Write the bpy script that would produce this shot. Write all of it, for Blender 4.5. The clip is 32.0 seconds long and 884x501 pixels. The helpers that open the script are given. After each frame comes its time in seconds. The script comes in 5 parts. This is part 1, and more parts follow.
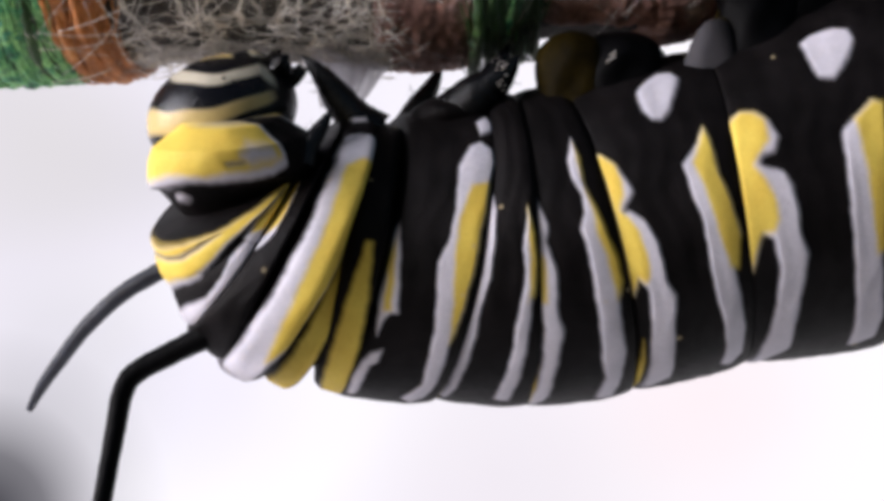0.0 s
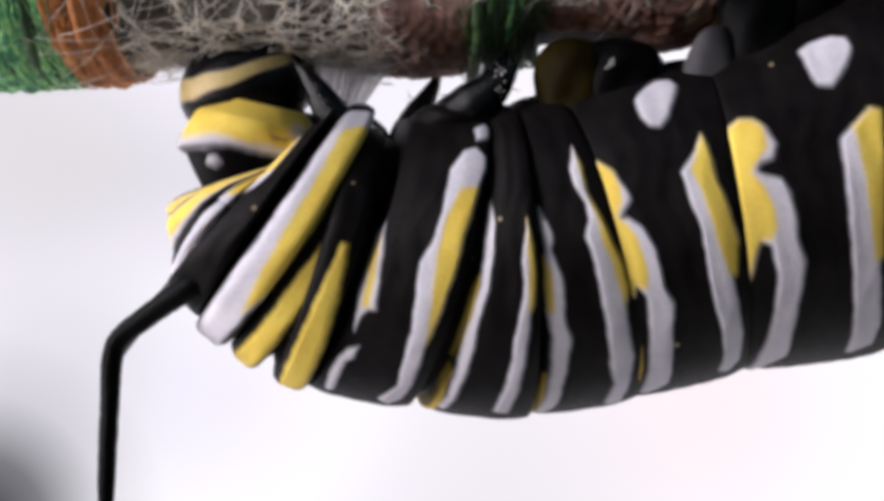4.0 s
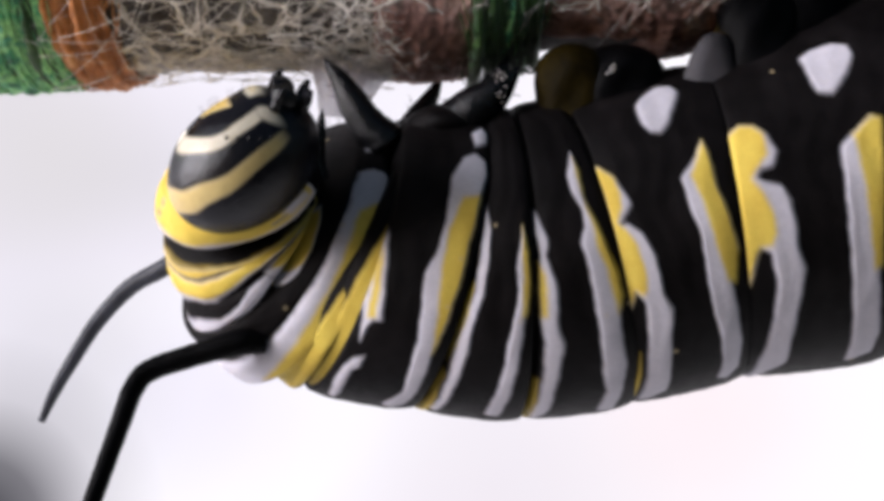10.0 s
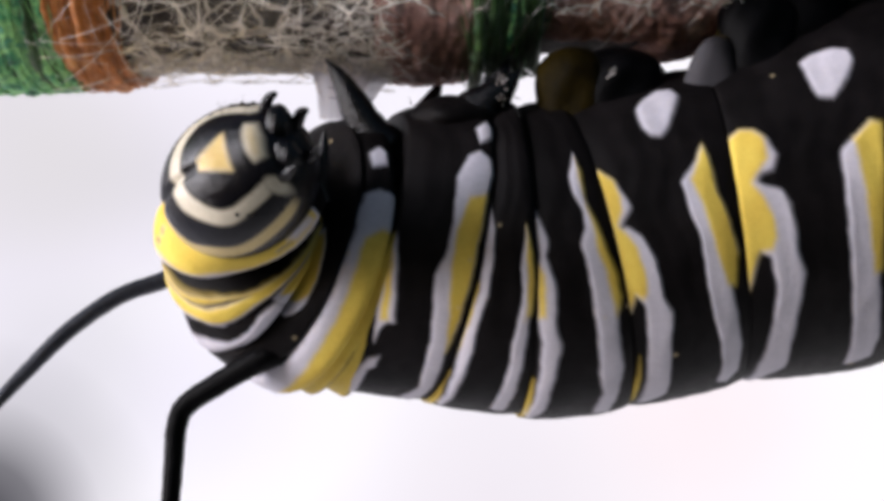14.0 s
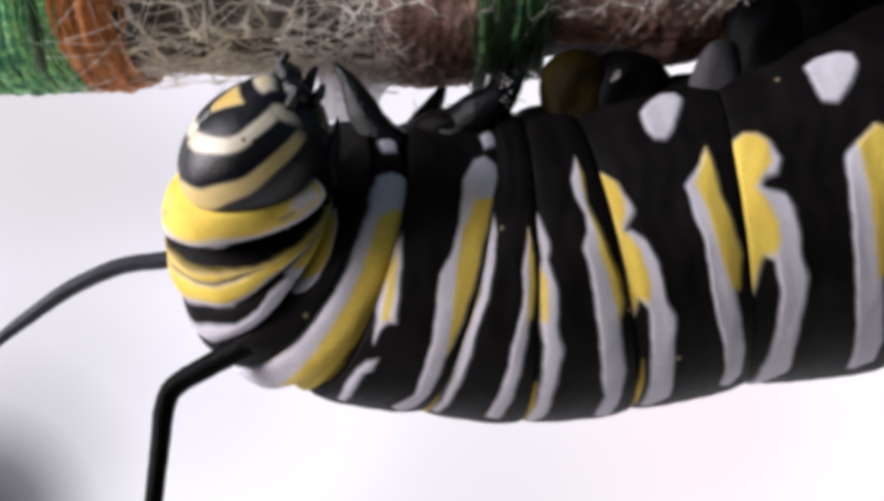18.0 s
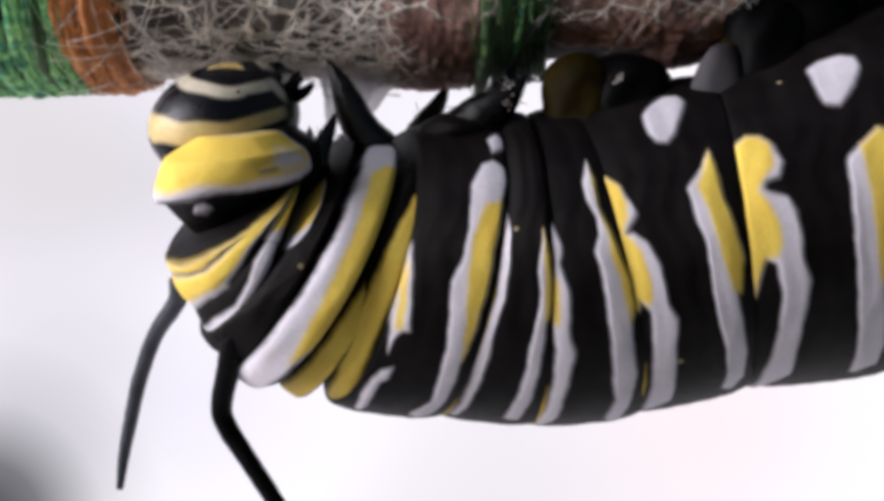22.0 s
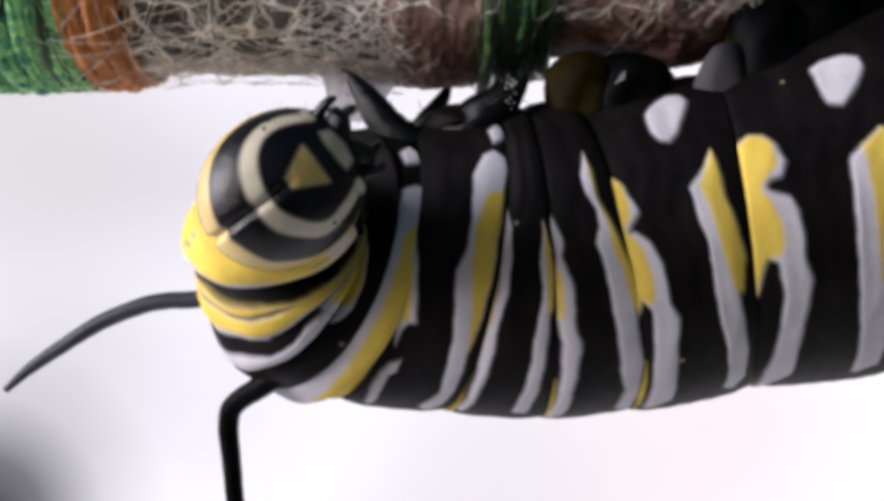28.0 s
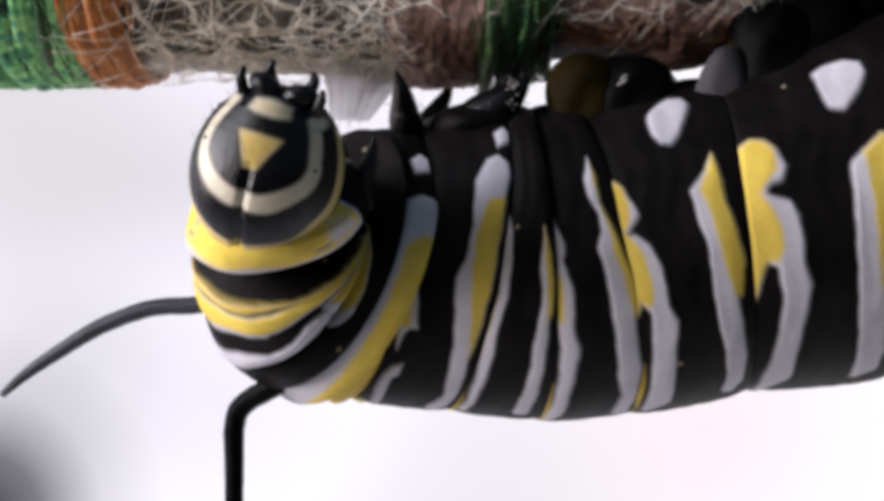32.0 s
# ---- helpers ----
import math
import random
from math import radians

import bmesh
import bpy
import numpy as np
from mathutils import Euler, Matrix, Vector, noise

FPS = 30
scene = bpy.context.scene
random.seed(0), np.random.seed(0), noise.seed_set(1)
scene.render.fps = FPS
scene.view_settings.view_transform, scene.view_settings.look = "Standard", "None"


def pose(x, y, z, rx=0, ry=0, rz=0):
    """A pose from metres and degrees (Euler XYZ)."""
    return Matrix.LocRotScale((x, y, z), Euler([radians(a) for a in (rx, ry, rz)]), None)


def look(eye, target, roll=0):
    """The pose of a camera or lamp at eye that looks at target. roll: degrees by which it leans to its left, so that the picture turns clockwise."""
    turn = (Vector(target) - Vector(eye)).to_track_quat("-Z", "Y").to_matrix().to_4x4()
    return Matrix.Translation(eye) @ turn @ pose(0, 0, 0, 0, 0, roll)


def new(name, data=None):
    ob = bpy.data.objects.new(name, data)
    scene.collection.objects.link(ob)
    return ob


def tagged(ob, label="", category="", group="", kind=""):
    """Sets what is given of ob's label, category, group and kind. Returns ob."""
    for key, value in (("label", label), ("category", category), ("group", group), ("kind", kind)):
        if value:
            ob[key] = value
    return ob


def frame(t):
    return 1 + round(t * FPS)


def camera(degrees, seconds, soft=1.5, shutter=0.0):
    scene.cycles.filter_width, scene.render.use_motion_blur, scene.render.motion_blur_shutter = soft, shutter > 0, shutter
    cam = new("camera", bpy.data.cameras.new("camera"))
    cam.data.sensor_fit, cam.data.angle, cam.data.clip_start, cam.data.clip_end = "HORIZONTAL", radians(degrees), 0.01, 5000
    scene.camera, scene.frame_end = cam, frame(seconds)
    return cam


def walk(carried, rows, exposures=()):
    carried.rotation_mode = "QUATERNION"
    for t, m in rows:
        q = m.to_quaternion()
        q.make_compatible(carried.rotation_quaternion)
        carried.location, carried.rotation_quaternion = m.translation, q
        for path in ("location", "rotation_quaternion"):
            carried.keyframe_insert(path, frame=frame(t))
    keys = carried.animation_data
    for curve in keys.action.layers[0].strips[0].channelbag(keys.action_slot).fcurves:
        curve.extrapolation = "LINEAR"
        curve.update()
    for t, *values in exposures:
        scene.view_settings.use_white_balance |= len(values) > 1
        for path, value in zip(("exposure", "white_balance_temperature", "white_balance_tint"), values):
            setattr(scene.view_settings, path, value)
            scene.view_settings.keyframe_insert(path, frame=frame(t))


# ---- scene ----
# A striped caterpillar hangs under a yarn-wrapped, silk-covered twig. Lengths below are in millimetres, times MM.
MM = 0.001
cam = camera(40.0, 32.0, soft=4.5)
PATH = [
    (0, pose(0, -0.02967, 0, 89.476, 0.79, 0.08)), (0.5, pose(0, -0.02967, 0, 89.514, 0.818, 0.133)), (1, pose(0, -0.02967, 0, 89.566, 0.781, 0.164)),
    (1.5, pose(0, -0.02967, 0, 89.559, 0.624, 0.072)), (2, pose(0, -0.02967, 0, 89.618, 0.596, -0.047)), (2.5, pose(0, -0.02967, 0, 89.658, 0.645, 0.008)),
    (3, pose(0, -0.02967, 0, 89.707, 0.599, 0.027)), (3.5, pose(0, -0.02967, 0, 89.727, 0.569, -0)), (5.5, pose(0, -0.02967, 0, 89.84, 0.544, -0.074)),
    (6, pose(0, -0.02967, 0, 89.828, 0.551, -0.144)), (6.5, pose(0, -0.02967, 0, 89.824, 0.567, -0.158)), (7, pose(0, -0.02967, 0, 89.839, 0.575, -0.024)),
    (7.5, pose(0, -0.02967, 0, 89.862, 0.541, 0.049)), (8, pose(0, -0.02967, 0, 89.884, 0.434, 0.054)), (8.5, pose(0, -0.02967, 0, 89.892, 0.317, 0.021)),
    (9, pose(0, -0.02967, 0, 89.88, 0.252, -0.054)), (9.5, pose(0, -0.02967, 0, 89.922, 0.184, -0.092)), (10, pose(0, -0.02967, 0, 89.974, 0.156, -0.03)),
    (10.5, pose(0, -0.02967, 0, 89.977, 0.12, -0.03)), (11, pose(0, -0.02967, 0, 89.978, 0.074, -0.063)), (11.5, pose(0, -0.02967, 0, 89.999, 0.035, -0.079)),
    (12, pose(0, -0.02967, 0, 90.01, 0.046, -0.025)), (12.5, pose(0, -0.02967, 0, 89.998, 0.041, 0)), (13, pose(0, -0.02967, 0, 90.019, -0.001, 0.007)),
    (13.5, pose(0, -0.02967, 0, 90.086, -0.052, 0.009)), (14, pose(0, -0.02967, 0, 90.101, -0.067, -0.033)), (14.5, pose(0, -0.02967, 0, 90.073, -0.033, -0.042)),
    (16.5, pose(0, -0.02967, 0, 90.149, -0.118, 0.099)), (17, pose(0, -0.02967, 0, 90.174, -0.182, 0.164)), (17.5, pose(0, -0.02967, 0, 90.194, -0.314, 0.176)),
    (18, pose(0, -0.02967, 0, 90.193, -0.411, 0.129)), (18.5, pose(0, -0.02967, 0, 90.221, -0.502, 0.135)), (19, pose(0, -0.02967, 0, 90.268, -0.552, 0.144)),
    (19.5, pose(0, -0.02967, 0, 90.286, -0.511, 0.181)), (20, pose(0, -0.02967, 0, 90.285, -0.467, 0.218)), (20.5, pose(0, -0.02967, 0, 90.286, -0.42, 0.269)),
    (21, pose(0, -0.02967, 0, 90.311, -0.434, 0.253)), (21.5, pose(0, -0.02967, 0, 90.303, -0.434, 0.234)), (22, pose(0, -0.02967, 0, 90.325, -0.449, 0.222)),
    (22.5, pose(0, -0.02967, 0, 90.352, -0.411, 0.195)), (23, pose(0, -0.02967, 0, 90.355, -0.394, 0.273)), (23.5, pose(0, -0.02967, 0, 90.448, -0.448, 0.347)),
    (24, pose(0, -0.02967, 0, 90.462, -0.484, 0.373)), (24.5, pose(0, -0.02967, 0, 90.309, -0.547, 0.313)), (25, pose(0, -0.02967, 0, 90.202, -0.612, 0.263)),
    (25.5, pose(0, -0.02967, 0, 90.198, -0.62, 0.309)), (27.5, pose(0, -0.02967, 0, 90.259, -0.637, 0.282)), (28, pose(0, -0.02967, 0, 90.236, -0.693, 0.315)),
    (28.5, pose(0, -0.02967, 0, 90.216, -0.89, 0.303)), (29, pose(0, -0.02967, 0, 90.241, -1.215, 0.291)), (29.5, pose(0, -0.02967, 0, 90.241, -1.286, 0.32)),
    (30, pose(0, -0.02967, 0, 90.227, -1.34, 0.309)), (30.5, pose(0, -0.02967, 0, 90.247, -1.364, 0.317)), (31, pose(0, -0.02967, 0, 90.257, -1.364, 0.286)),
    (31.5, pose(0, -0.02967, 0, 90.257, -1.361, 0.255)), (32, pose(0, -0.02967, 0, 90.256, -1.359, 0.288)),
]

walk(cam, PATH)

# ---- world, sun, light ----
world = bpy.data.worlds.new("world")
scene.world = world
world.use_nodes = True
wn = world.node_tree.nodes
sky = wn.new("ShaderNodeTexSky")
sky.sky_type, sky.sun_disc = "NISHITA", False
sky.sun_elevation, sky.sun_rotation = radians(13.9), radians(255)
sky.air_density, sky.dust_density = 1.0, 3.0
wn["Background"].inputs["Strength"].default_value = 0.095
world.node_tree.links.new(sky.outputs[0], wn["Background"].inputs["Color"])

sun = new("sun", bpy.data.lights.new("sun", "SUN"))
sun.data.energy, sun.data.angle, sun.data.color = 7.8, radians(35), (0.88, 0.88, 1.0)
sun.matrix_world = look((-0.14, -0.028, 0.036), (0, 0, 0))
scene.view_settings.exposure = 0.08


# ---- materials ----
def material(name, rough=0.5, metal=0.0, spec=0.5):
    m = bpy.data.materials.new(name)
    m.use_nodes = True
    b = m.node_tree.nodes["Principled BSDF"]
    b.inputs["Roughness"].default_value = rough
    b.inputs["Metallic"].default_value = metal
    b.inputs["Specular IOR Level"].default_value = spec
    return m, m.node_tree.nodes, m.node_tree.links, b


def noise_node(n, l, scale, detail=4.0, rough=0.6):
    """Noise in object space; scale in features per metre."""
    c = n.new("ShaderNodeTexCoord")
    t = n.new("ShaderNodeTexNoise")
    t.inputs["Scale"].default_value, t.inputs["Detail"].default_value = scale, detail
    t.inputs["Roughness"].default_value = rough
    l.new(c.outputs["Object"], t.inputs["Vector"])
    return t


def ramp(n, l, value, stops):
    r = n.new("ShaderNodeValToRGB")
    e = r.color_ramp.elements
    while len(e) < len(stops):
        e.new(0.5)
    for k, (p, c) in enumerate(stops):
        e[k].position, e[k].color = p, (*c, 1)
    l.new(value, r.inputs["Fac"])
    return r


def mix(n, l, fac, a, b, kind="MIX"):
    m = n.new("ShaderNodeMix")
    m.data_type, m.blend_type = "RGBA", kind
    for slot, v in ((0, fac), (6, a), (7, b)):
        if isinstance(v, (int, float)):
            m.inputs[slot].default_value = v
        elif isinstance(v, tuple):
            m.inputs[slot].default_value = (*v, 1)
        else:
            l.new(v, m.inputs[slot])
    return m.outputs[2]


def bump(n, l, b, value, depth, strength=1.0):
    k = n.new("ShaderNodeBump")
    k.inputs["Strength"].default_value, k.inputs["Distance"].default_value = strength, depth
    l.new(value, k.inputs["Height"])
    l.new(k.outputs[0], b.inputs["Normal"])


def mottled(name, stops, scale, fine, depth, rough=0.55, spec=0.4, sheen=0.0):
    """Two scales of noise through a colour ramp, with fine relief."""
    m, n, l, b = material(name, rough, 0, spec)
    big, small = noise_node(n, l, scale), noise_node(n, l, fine, 6, 0.7)
    r = ramp(n, l, big.outputs["Fac"], stops)
    g = ramp(n, l, small.outputs["Fac"], [(0.3, (0.62, 0.62, 0.62)), (0.7, (1.2, 1.2, 1.2))])
    l.new(mix(n, l, 1.0, r.outputs[0], g.outputs[0], "MULTIPLY"), b.inputs["Base Color"])
    bump(n, l, b, small.outputs["Fac"], depth, 0.8)
    b.inputs["Sheen Weight"].default_value = sheen
    return m


def skin_material(name, rough, black, yellow, white, grain, spec):
    """Black skin with yellow and white marks, which each mesh carries in its colour layer 'mark'."""
    m, n, l, b = material(name, rough, 0, spec)
    at = n.new("ShaderNodeAttribute")
    at.attribute_name = "mark"
    sep = n.new("ShaderNodeSeparateColor")
    l.new(at.outputs["Color"], sep.inputs[0])
    big, small = noise_node(n, l, 900, 3), noise_node(n, l, grain, 5, 0.7)
    dark = ramp(n, l, big.outputs["Fac"], [(0.3, black), (0.5, tuple(2.0 * v for v in black)), (0.75, tuple(3.5 * v for v in black))])
    pale = ramp(n, l, big.outputs["Fac"], [(0.25, tuple(0.82 * v for v in white)), (0.7, white)])
    gold = ramp(n, l, big.outputs["Fac"], [(0.25, tuple(v * k for v, k in zip(yellow, (0.86, 0.78, 0.7)))), (0.7, yellow)])
    c = mix(n, l, sep.outputs[0], dark.outputs[0], pale.outputs[0])
    c = mix(n, l, sep.outputs[1], c, gold.outputs[0])
    speck = n.new("ShaderNodeTexVoronoi")
    speck.inputs["Scale"].default_value = 1500
    tc = n.new("ShaderNodeTexCoord")
    l.new(tc.outputs["Object"], speck.inputs["Vector"])
    dots = ramp(n, l, speck.outputs["Distance"], [(0.07, (1, 1, 1)), (0.12, (0, 0, 0))])
    some = ramp(n, l, speck.outputs["Color"], [(0.66, (0, 0, 0)), (0.72, (1, 1, 1))])
    spots = mix(n, l, 1.0, dots.outputs[0], some.outputs[0], "MULTIPLY")
    c = mix(n, l, spots, c, mix(n, l, 0.5, c, (0.5, 0.4, 0.24)))
    g = ramp(n, l, small.outputs["Fac"], [(0.3, (0.92, 0.92, 0.92)), (0.7, (1.05, 1.05, 1.05))])
    l.new(mix(n, l, 1.0, c, g.outputs[0], "MULTIPLY"), b.inputs["Base Color"])
    bump(n, l, b, small.outputs["Fac"], 0.00005, 0.55)
    return m


BLACK, YELLOW, WHITE = (0.0024, 0.002, 0.0021), (0.63, 0.475, 0.09), (0.5, 0.48, 0.53)
SKIN = skin_material("caterpillar_skin", 0.48, BLACK, YELLOW, WHITE, 9000, 0.045)
HEAD_SKIN = skin_material("head_capsule", 0.14, (0.002, 0.002, 0.003), (0.54, 0.4, 0.13), (0.52, 0.47, 0.37), 7000, 0.2)
HORN = mottled("black_horn", [(0.3, (0.001, 0.001, 0.0012)), (0.8, (0.003, 0.0029, 0.0034))], 1500, 9000, 0.00003, 0.42, 0.03)
CHITIN = mottled("shiny_black_chitin", [(0.3, (0.002, 0.002, 0.003)), (0.8, (0.005, 0.005, 0.006))], 1500, 8000, 0.00004, 0.17, 0.27)
GLINT = mottled("pale_glint_bead", [(0.3, (0.3, 0.27, 0.25)), (0.8, (0.75, 0.72, 0.7))], 4000, 9000, 0.00001, 0.1, 1.0)
# black horn greyed: the far tentacle's out-of-focus haze is put into its colour
HAZED_HORN = mottled("hazed_black_horn", [(0.3, (0.02, 0.022, 0.03)), (0.8, (0.05, 0.054, 0.07))], 1200, 7000, 0.00003, 0.45, 0.2)
OLIVE = mottled("olive_brown_skin", [(0.3, (0.005, 0.0035, 0.001)), (0.75, (0.02, 0.0135, 0.002))], 900, 7000, 0.00004, 0.5, 0.02)
BARK = mottled("dark_bark", [(0.25, (0.014, 0.012, 0.012)), (0.5, (0.06, 0.048, 0.045)), (0.8, (0.16, 0.13, 0.115))], 700, 5000, 0.00012, 0.8, 0.2)
RED_BARK = mottled("red_brown_bark", [(0.25, (0.18, 0.085, 0.072)), (0.5, (0.43, 0.235, 0.2)), (0.75, (0.68, 0.5, 0.45))], 900, 6000, 0.0001, 0.7, 0.25)
GREEN = mottled("green_yarn", [(0.3, (0.008, 0.05, 0.03)), (0.42, (0.07, 0.4, 0.17)), (0.53, (0.4, 0.8, 0.3)), (0.62, (0.06, 0.3, 0.14)), (0.75, (0.25, 0.8, 0.68))], 1900, 7000, 0.00006, 0.75, 0.2, 0.3)
MOSS = mottled("moss_green_yarn", [(0.25, (0.005, 0.02, 0.004)), (0.5, (0.02, 0.07, 0.012)), (0.8, (0.09, 0.2, 0.03))], 1100, 7000, 0.00006, 0.75, 0.2, 0.3)
ORANGE = mottled("orange_brown_yarn", [(0.25, (0.2, 0.06, 0.012)), (0.5, (0.55, 0.19, 0.04)), (0.8, (0.75, 0.38, 0.13))], 1100, 7000, 0.00006, 0.75, 0.2, 0.3)
SILK = mottled("tan_silk", [(0.25, (0.72, 0.67, 0.6)), (0.75, (0.95, 0.91, 0.85))], 1300, 9000, 0.00003, 0.6, 0.3)


def white_silk_material():
    """Floss, dense where it leaves the twig and thinning out towards its lower end."""
    m, n, l, b = material("white_silk_floss", 0.8, 0, 0.1)
    t = noise_node(n, l, 1500)
    l.new(ramp(n, l, t.outputs["Fac"], [(0.3, (0.66, 0.64, 0.67)), (0.7, (0.82, 0.8, 0.83))]).outputs[0], b.inputs["Base Color"])
    c, sp, mr = n.new("ShaderNodeTexCoord"), n.new("ShaderNodeSeparateXYZ"), n.new("ShaderNodeMapRange")
    l.new(c.outputs["Object"], sp.inputs[0])
    l.new(sp.outputs["Z"], mr.inputs["Value"])
    for k, v in (("From Min", 0.0032), ("From Max", 0.0048), ("To Min", 0.0), ("To Max", 0.55)):
        mr.inputs[k].default_value = v
    l.new(mr.outputs[0], b.inputs["Alpha"])
    return m


def web_material():
    """A film of silk drawn into a net: solid along the strands, open in the meshes."""
    m, n, l, b = material("silk_web", 0.7, 0, 0.2)
    c, mp = n.new("ShaderNodeTexCoord"), n.new("ShaderNodeMapping")
    mp.inputs["Scale"].default_value = (0.62, 1.0, 1.0)
    mp.inputs["Rotation"].default_value = (0, radians(-18), 0)
    warp = noise_node(n, l, 900, 2)
    add = n.new("ShaderNodeVectorMath")
    add.operation = "MULTIPLY_ADD"
    add.inputs[1].default_value = (0.0007, 0.0007, 0.0007)
    l.new(warp.outputs["Color"], add.inputs[0])
    l.new(c.outputs["Object"], add.inputs[2])
    l.new(add.outputs[0], mp.inputs["Vector"])
    v = n.new("ShaderNodeTexVoronoi")
    v.feature = "DISTANCE_TO_EDGE"
    v.inputs["Scale"].default_value = 1350
    l.new(mp.outputs[0], v.inputs["Vector"])
    fill = noise_node(n, l, 420, 3)
    strand = ramp(n, l, v.outputs["Distance"], [(0.012, (0.8, 0.8, 0.8)), (0.028, (0.4, 0.4, 0.4)), (0.06, (0.1, 0.1, 0.1)), (0.2, (0.02, 0.02, 0.02))])
    felt = ramp(n, l, fill.outputs["Fac"], [(0.52, (0, 0, 0)), (0.85, (0.2, 0.2, 0.2))])
    l.new(mix(n, l, 1.0, strand.outputs[0], felt.outputs[0], "SCREEN"), b.inputs["Alpha"])
    t = noise_node(n, l, 2500, 5)
    l.new(ramp(n, l, t.outputs["Fac"], [(0.3, (0.6, 0.54, 0.48)), (0.7, (0.87, 0.82, 0.75))]).outputs[0], b.inputs["Base Color"])
    return m


def let_through(m, share):
    """Light from behind shines through the silk."""
    n, l = m.node_tree.nodes, m.node_tree.links
    b = n["Principled BSDF"]
    t, x = n.new("ShaderNodeBsdfTranslucent"), n.new("ShaderNodeMixShader")
    source = b.inputs["Base Color"].links[0].from_socket
    l.new(source, t.inputs["Color"])
    x.inputs[0].default_value = share
    l.new(b.outputs[0], x.inputs[1])
    l.new(t.outputs[0], x.inputs[2])
    l.new(x.outputs[0], n["Material Output"].inputs["Surface"])


WHITE_SILK, WEB = white_silk_material(), web_material()
FELT = mottled("felted_silk", [(0.3, (0.6, 0.55, 0.51)), (0.5, (0.82, 0.78, 0.74)), (0.75, (0.95, 0.92, 0.9))], 1500, 7000, 0.00008, 0.85, 0.1)
let_through(FELT, 0.5)
let_through(WHITE_SILK, 0.5)


# ---- mesh helpers ----
def mesh_ob(name, verts, faces, mat, parent=None, label="", colour=None):
    me = bpy.data.meshes.new(name)
    me.from_pydata((np.asarray(verts) * MM).tolist(), [], faces if isinstance(faces, list) else faces.tolist())
    me.polygons.foreach_set("use_smooth", [True] * len(me.polygons))
    me.materials.append(mat)
    if colour is not None:
        layer = me.color_attributes.new("mark", "FLOAT_COLOR", "POINT")
        layer.data.foreach_set("color", np.asarray(colour, float).ravel())
    me.update()
    ob = new(name, me)
    ob.parent = parent
    if label:
        tagged(ob, label)
    return ob


def grid_faces(rows, cols, loop=True):
    i, j = np.meshgrid(np.arange(rows - 1), np.arange(cols if loop else cols - 1), indexing="ij")
    k = (j + 1) % cols
    return np.stack([i * cols + j, i * cols + k, (i + 1) * cols + k, (i + 1) * cols + j], -1).reshape(-1, 4)


def spline(points, steps):
    """A smooth line through the points."""
    p = np.asarray(points, float)
    p = np.vstack([2 * p[0] - p[1], p, 2 * p[-1] - p[-2]])
    out = []
    for k in range(1, len(p) - 2):
        for u in np.linspace(0, 1, steps, endpoint=False):
            a, b, c, d = p[k - 1:k + 3]
            out.append(0.5 * (2 * b + (c - a) * u + (2 * a - 5 * b + 4 * c - d) * u * u + (3 * b - a - 3 * c + d) * u ** 3))
    out.append(p[-2])
    return np.array(out)


def tube(points, radii, sides=12, rough=0.0, seed=0):
    """Vertices and faces of a capped tube along the points, with a radius for each."""
    p = np.asarray(points, float)
    r = np.interp(np.linspace(0, 1, len(p)), np.linspace(0, 1, len(radii)), radii)
    t = np.gradient(p, axis=0)
    t /= np.linalg.norm(t, axis=1)[:, None] + 1e-12
    a = np.cross(t[0], (0.31, 0.9, 0.23))
    verts = []
    gen = np.random.RandomState(seed)
    for k in range(len(p)):
        a = a - t[k] * (a @ t[k])
        a /= np.linalg.norm(a)
        b = np.cross(t[k], a)
        w = np.linspace(0, 2 * np.pi, sides, endpoint=False)
        rr = r[k] * (1 + rough * gen.uniform(-1, 1, sides))
        verts.append(p[k] + (np.cos(w) * rr)[:, None] * a + (np.sin(w) * rr)[:, None] * b)
    v = np.vstack(verts)
    f = grid_faces(len(p), sides).tolist()
    f += [list(range(sides))[::-1], list(range((len(p) - 1) * sides, len(p) * sides))]
    return v, f


def join(pieces):
    verts, faces, base = [], [], 0
    for v, f in pieces:
        verts.append(v)
        faces += [[i + base for i in q] for q in f]
        base += len(v)
    return np.vstack(verts), faces


def ball(radii, turn=None, at=(0, 0, 0), rows=26, cols=36, lumps=0.0, seed=0):
    w, h = np.linspace(0.001, np.pi - 0.001, rows), np.linspace(0, 2 * np.pi, cols, endpoint=False)
    w, h = [q.ravel() for q in np.meshgrid(w, h, indexing="ij")]
    n = np.stack([np.sin(w) * np.cos(h), np.sin(w) * np.sin(h), np.cos(w)], 1)
    k = 1 + lumps * np.sin(3 * n[:, 0] * 2 + seed) * np.cos(4 * n[:, 1] + 2 * seed) * np.cos(3 * n[:, 2] + seed)
    v = n * np.asarray(radii) * k[:, None]
    if turn is not None:
        v = v @ np.array(Euler([radians(q) for q in turn]).to_matrix()).T
    return v + np.asarray(at), grid_faces(rows, cols).tolist()


def within(poly, x, y):
    """Signed distance from points to the outline (negative inside)."""
    p = np.asarray(poly, float)
    q = np.roll(p, -1, 0)
    best, odd = np.full(len(x), 1e9), np.zeros(len(x), bool)
    for (ax, ay), (bx, by) in zip(p, q):
        dx, dy = bx - ax, by - ay
        u = np.clip(((x - ax) * dx + (y - ay) * dy) / (dx * dx + dy * dy + 1e-12), 0, 1)
        best = np.minimum(best, np.hypot(x - ax - u * dx, y - ay - u * dy))
        if abs(dy) > 1e-12:
            odd ^= ((ay > y) != (by > y)) & (x < ax + (y - ay) * dx / dy)
    return np.where(odd, -best, best)


def soft(d, width):
    return np.clip(0.5 - d / width, 0, 1)


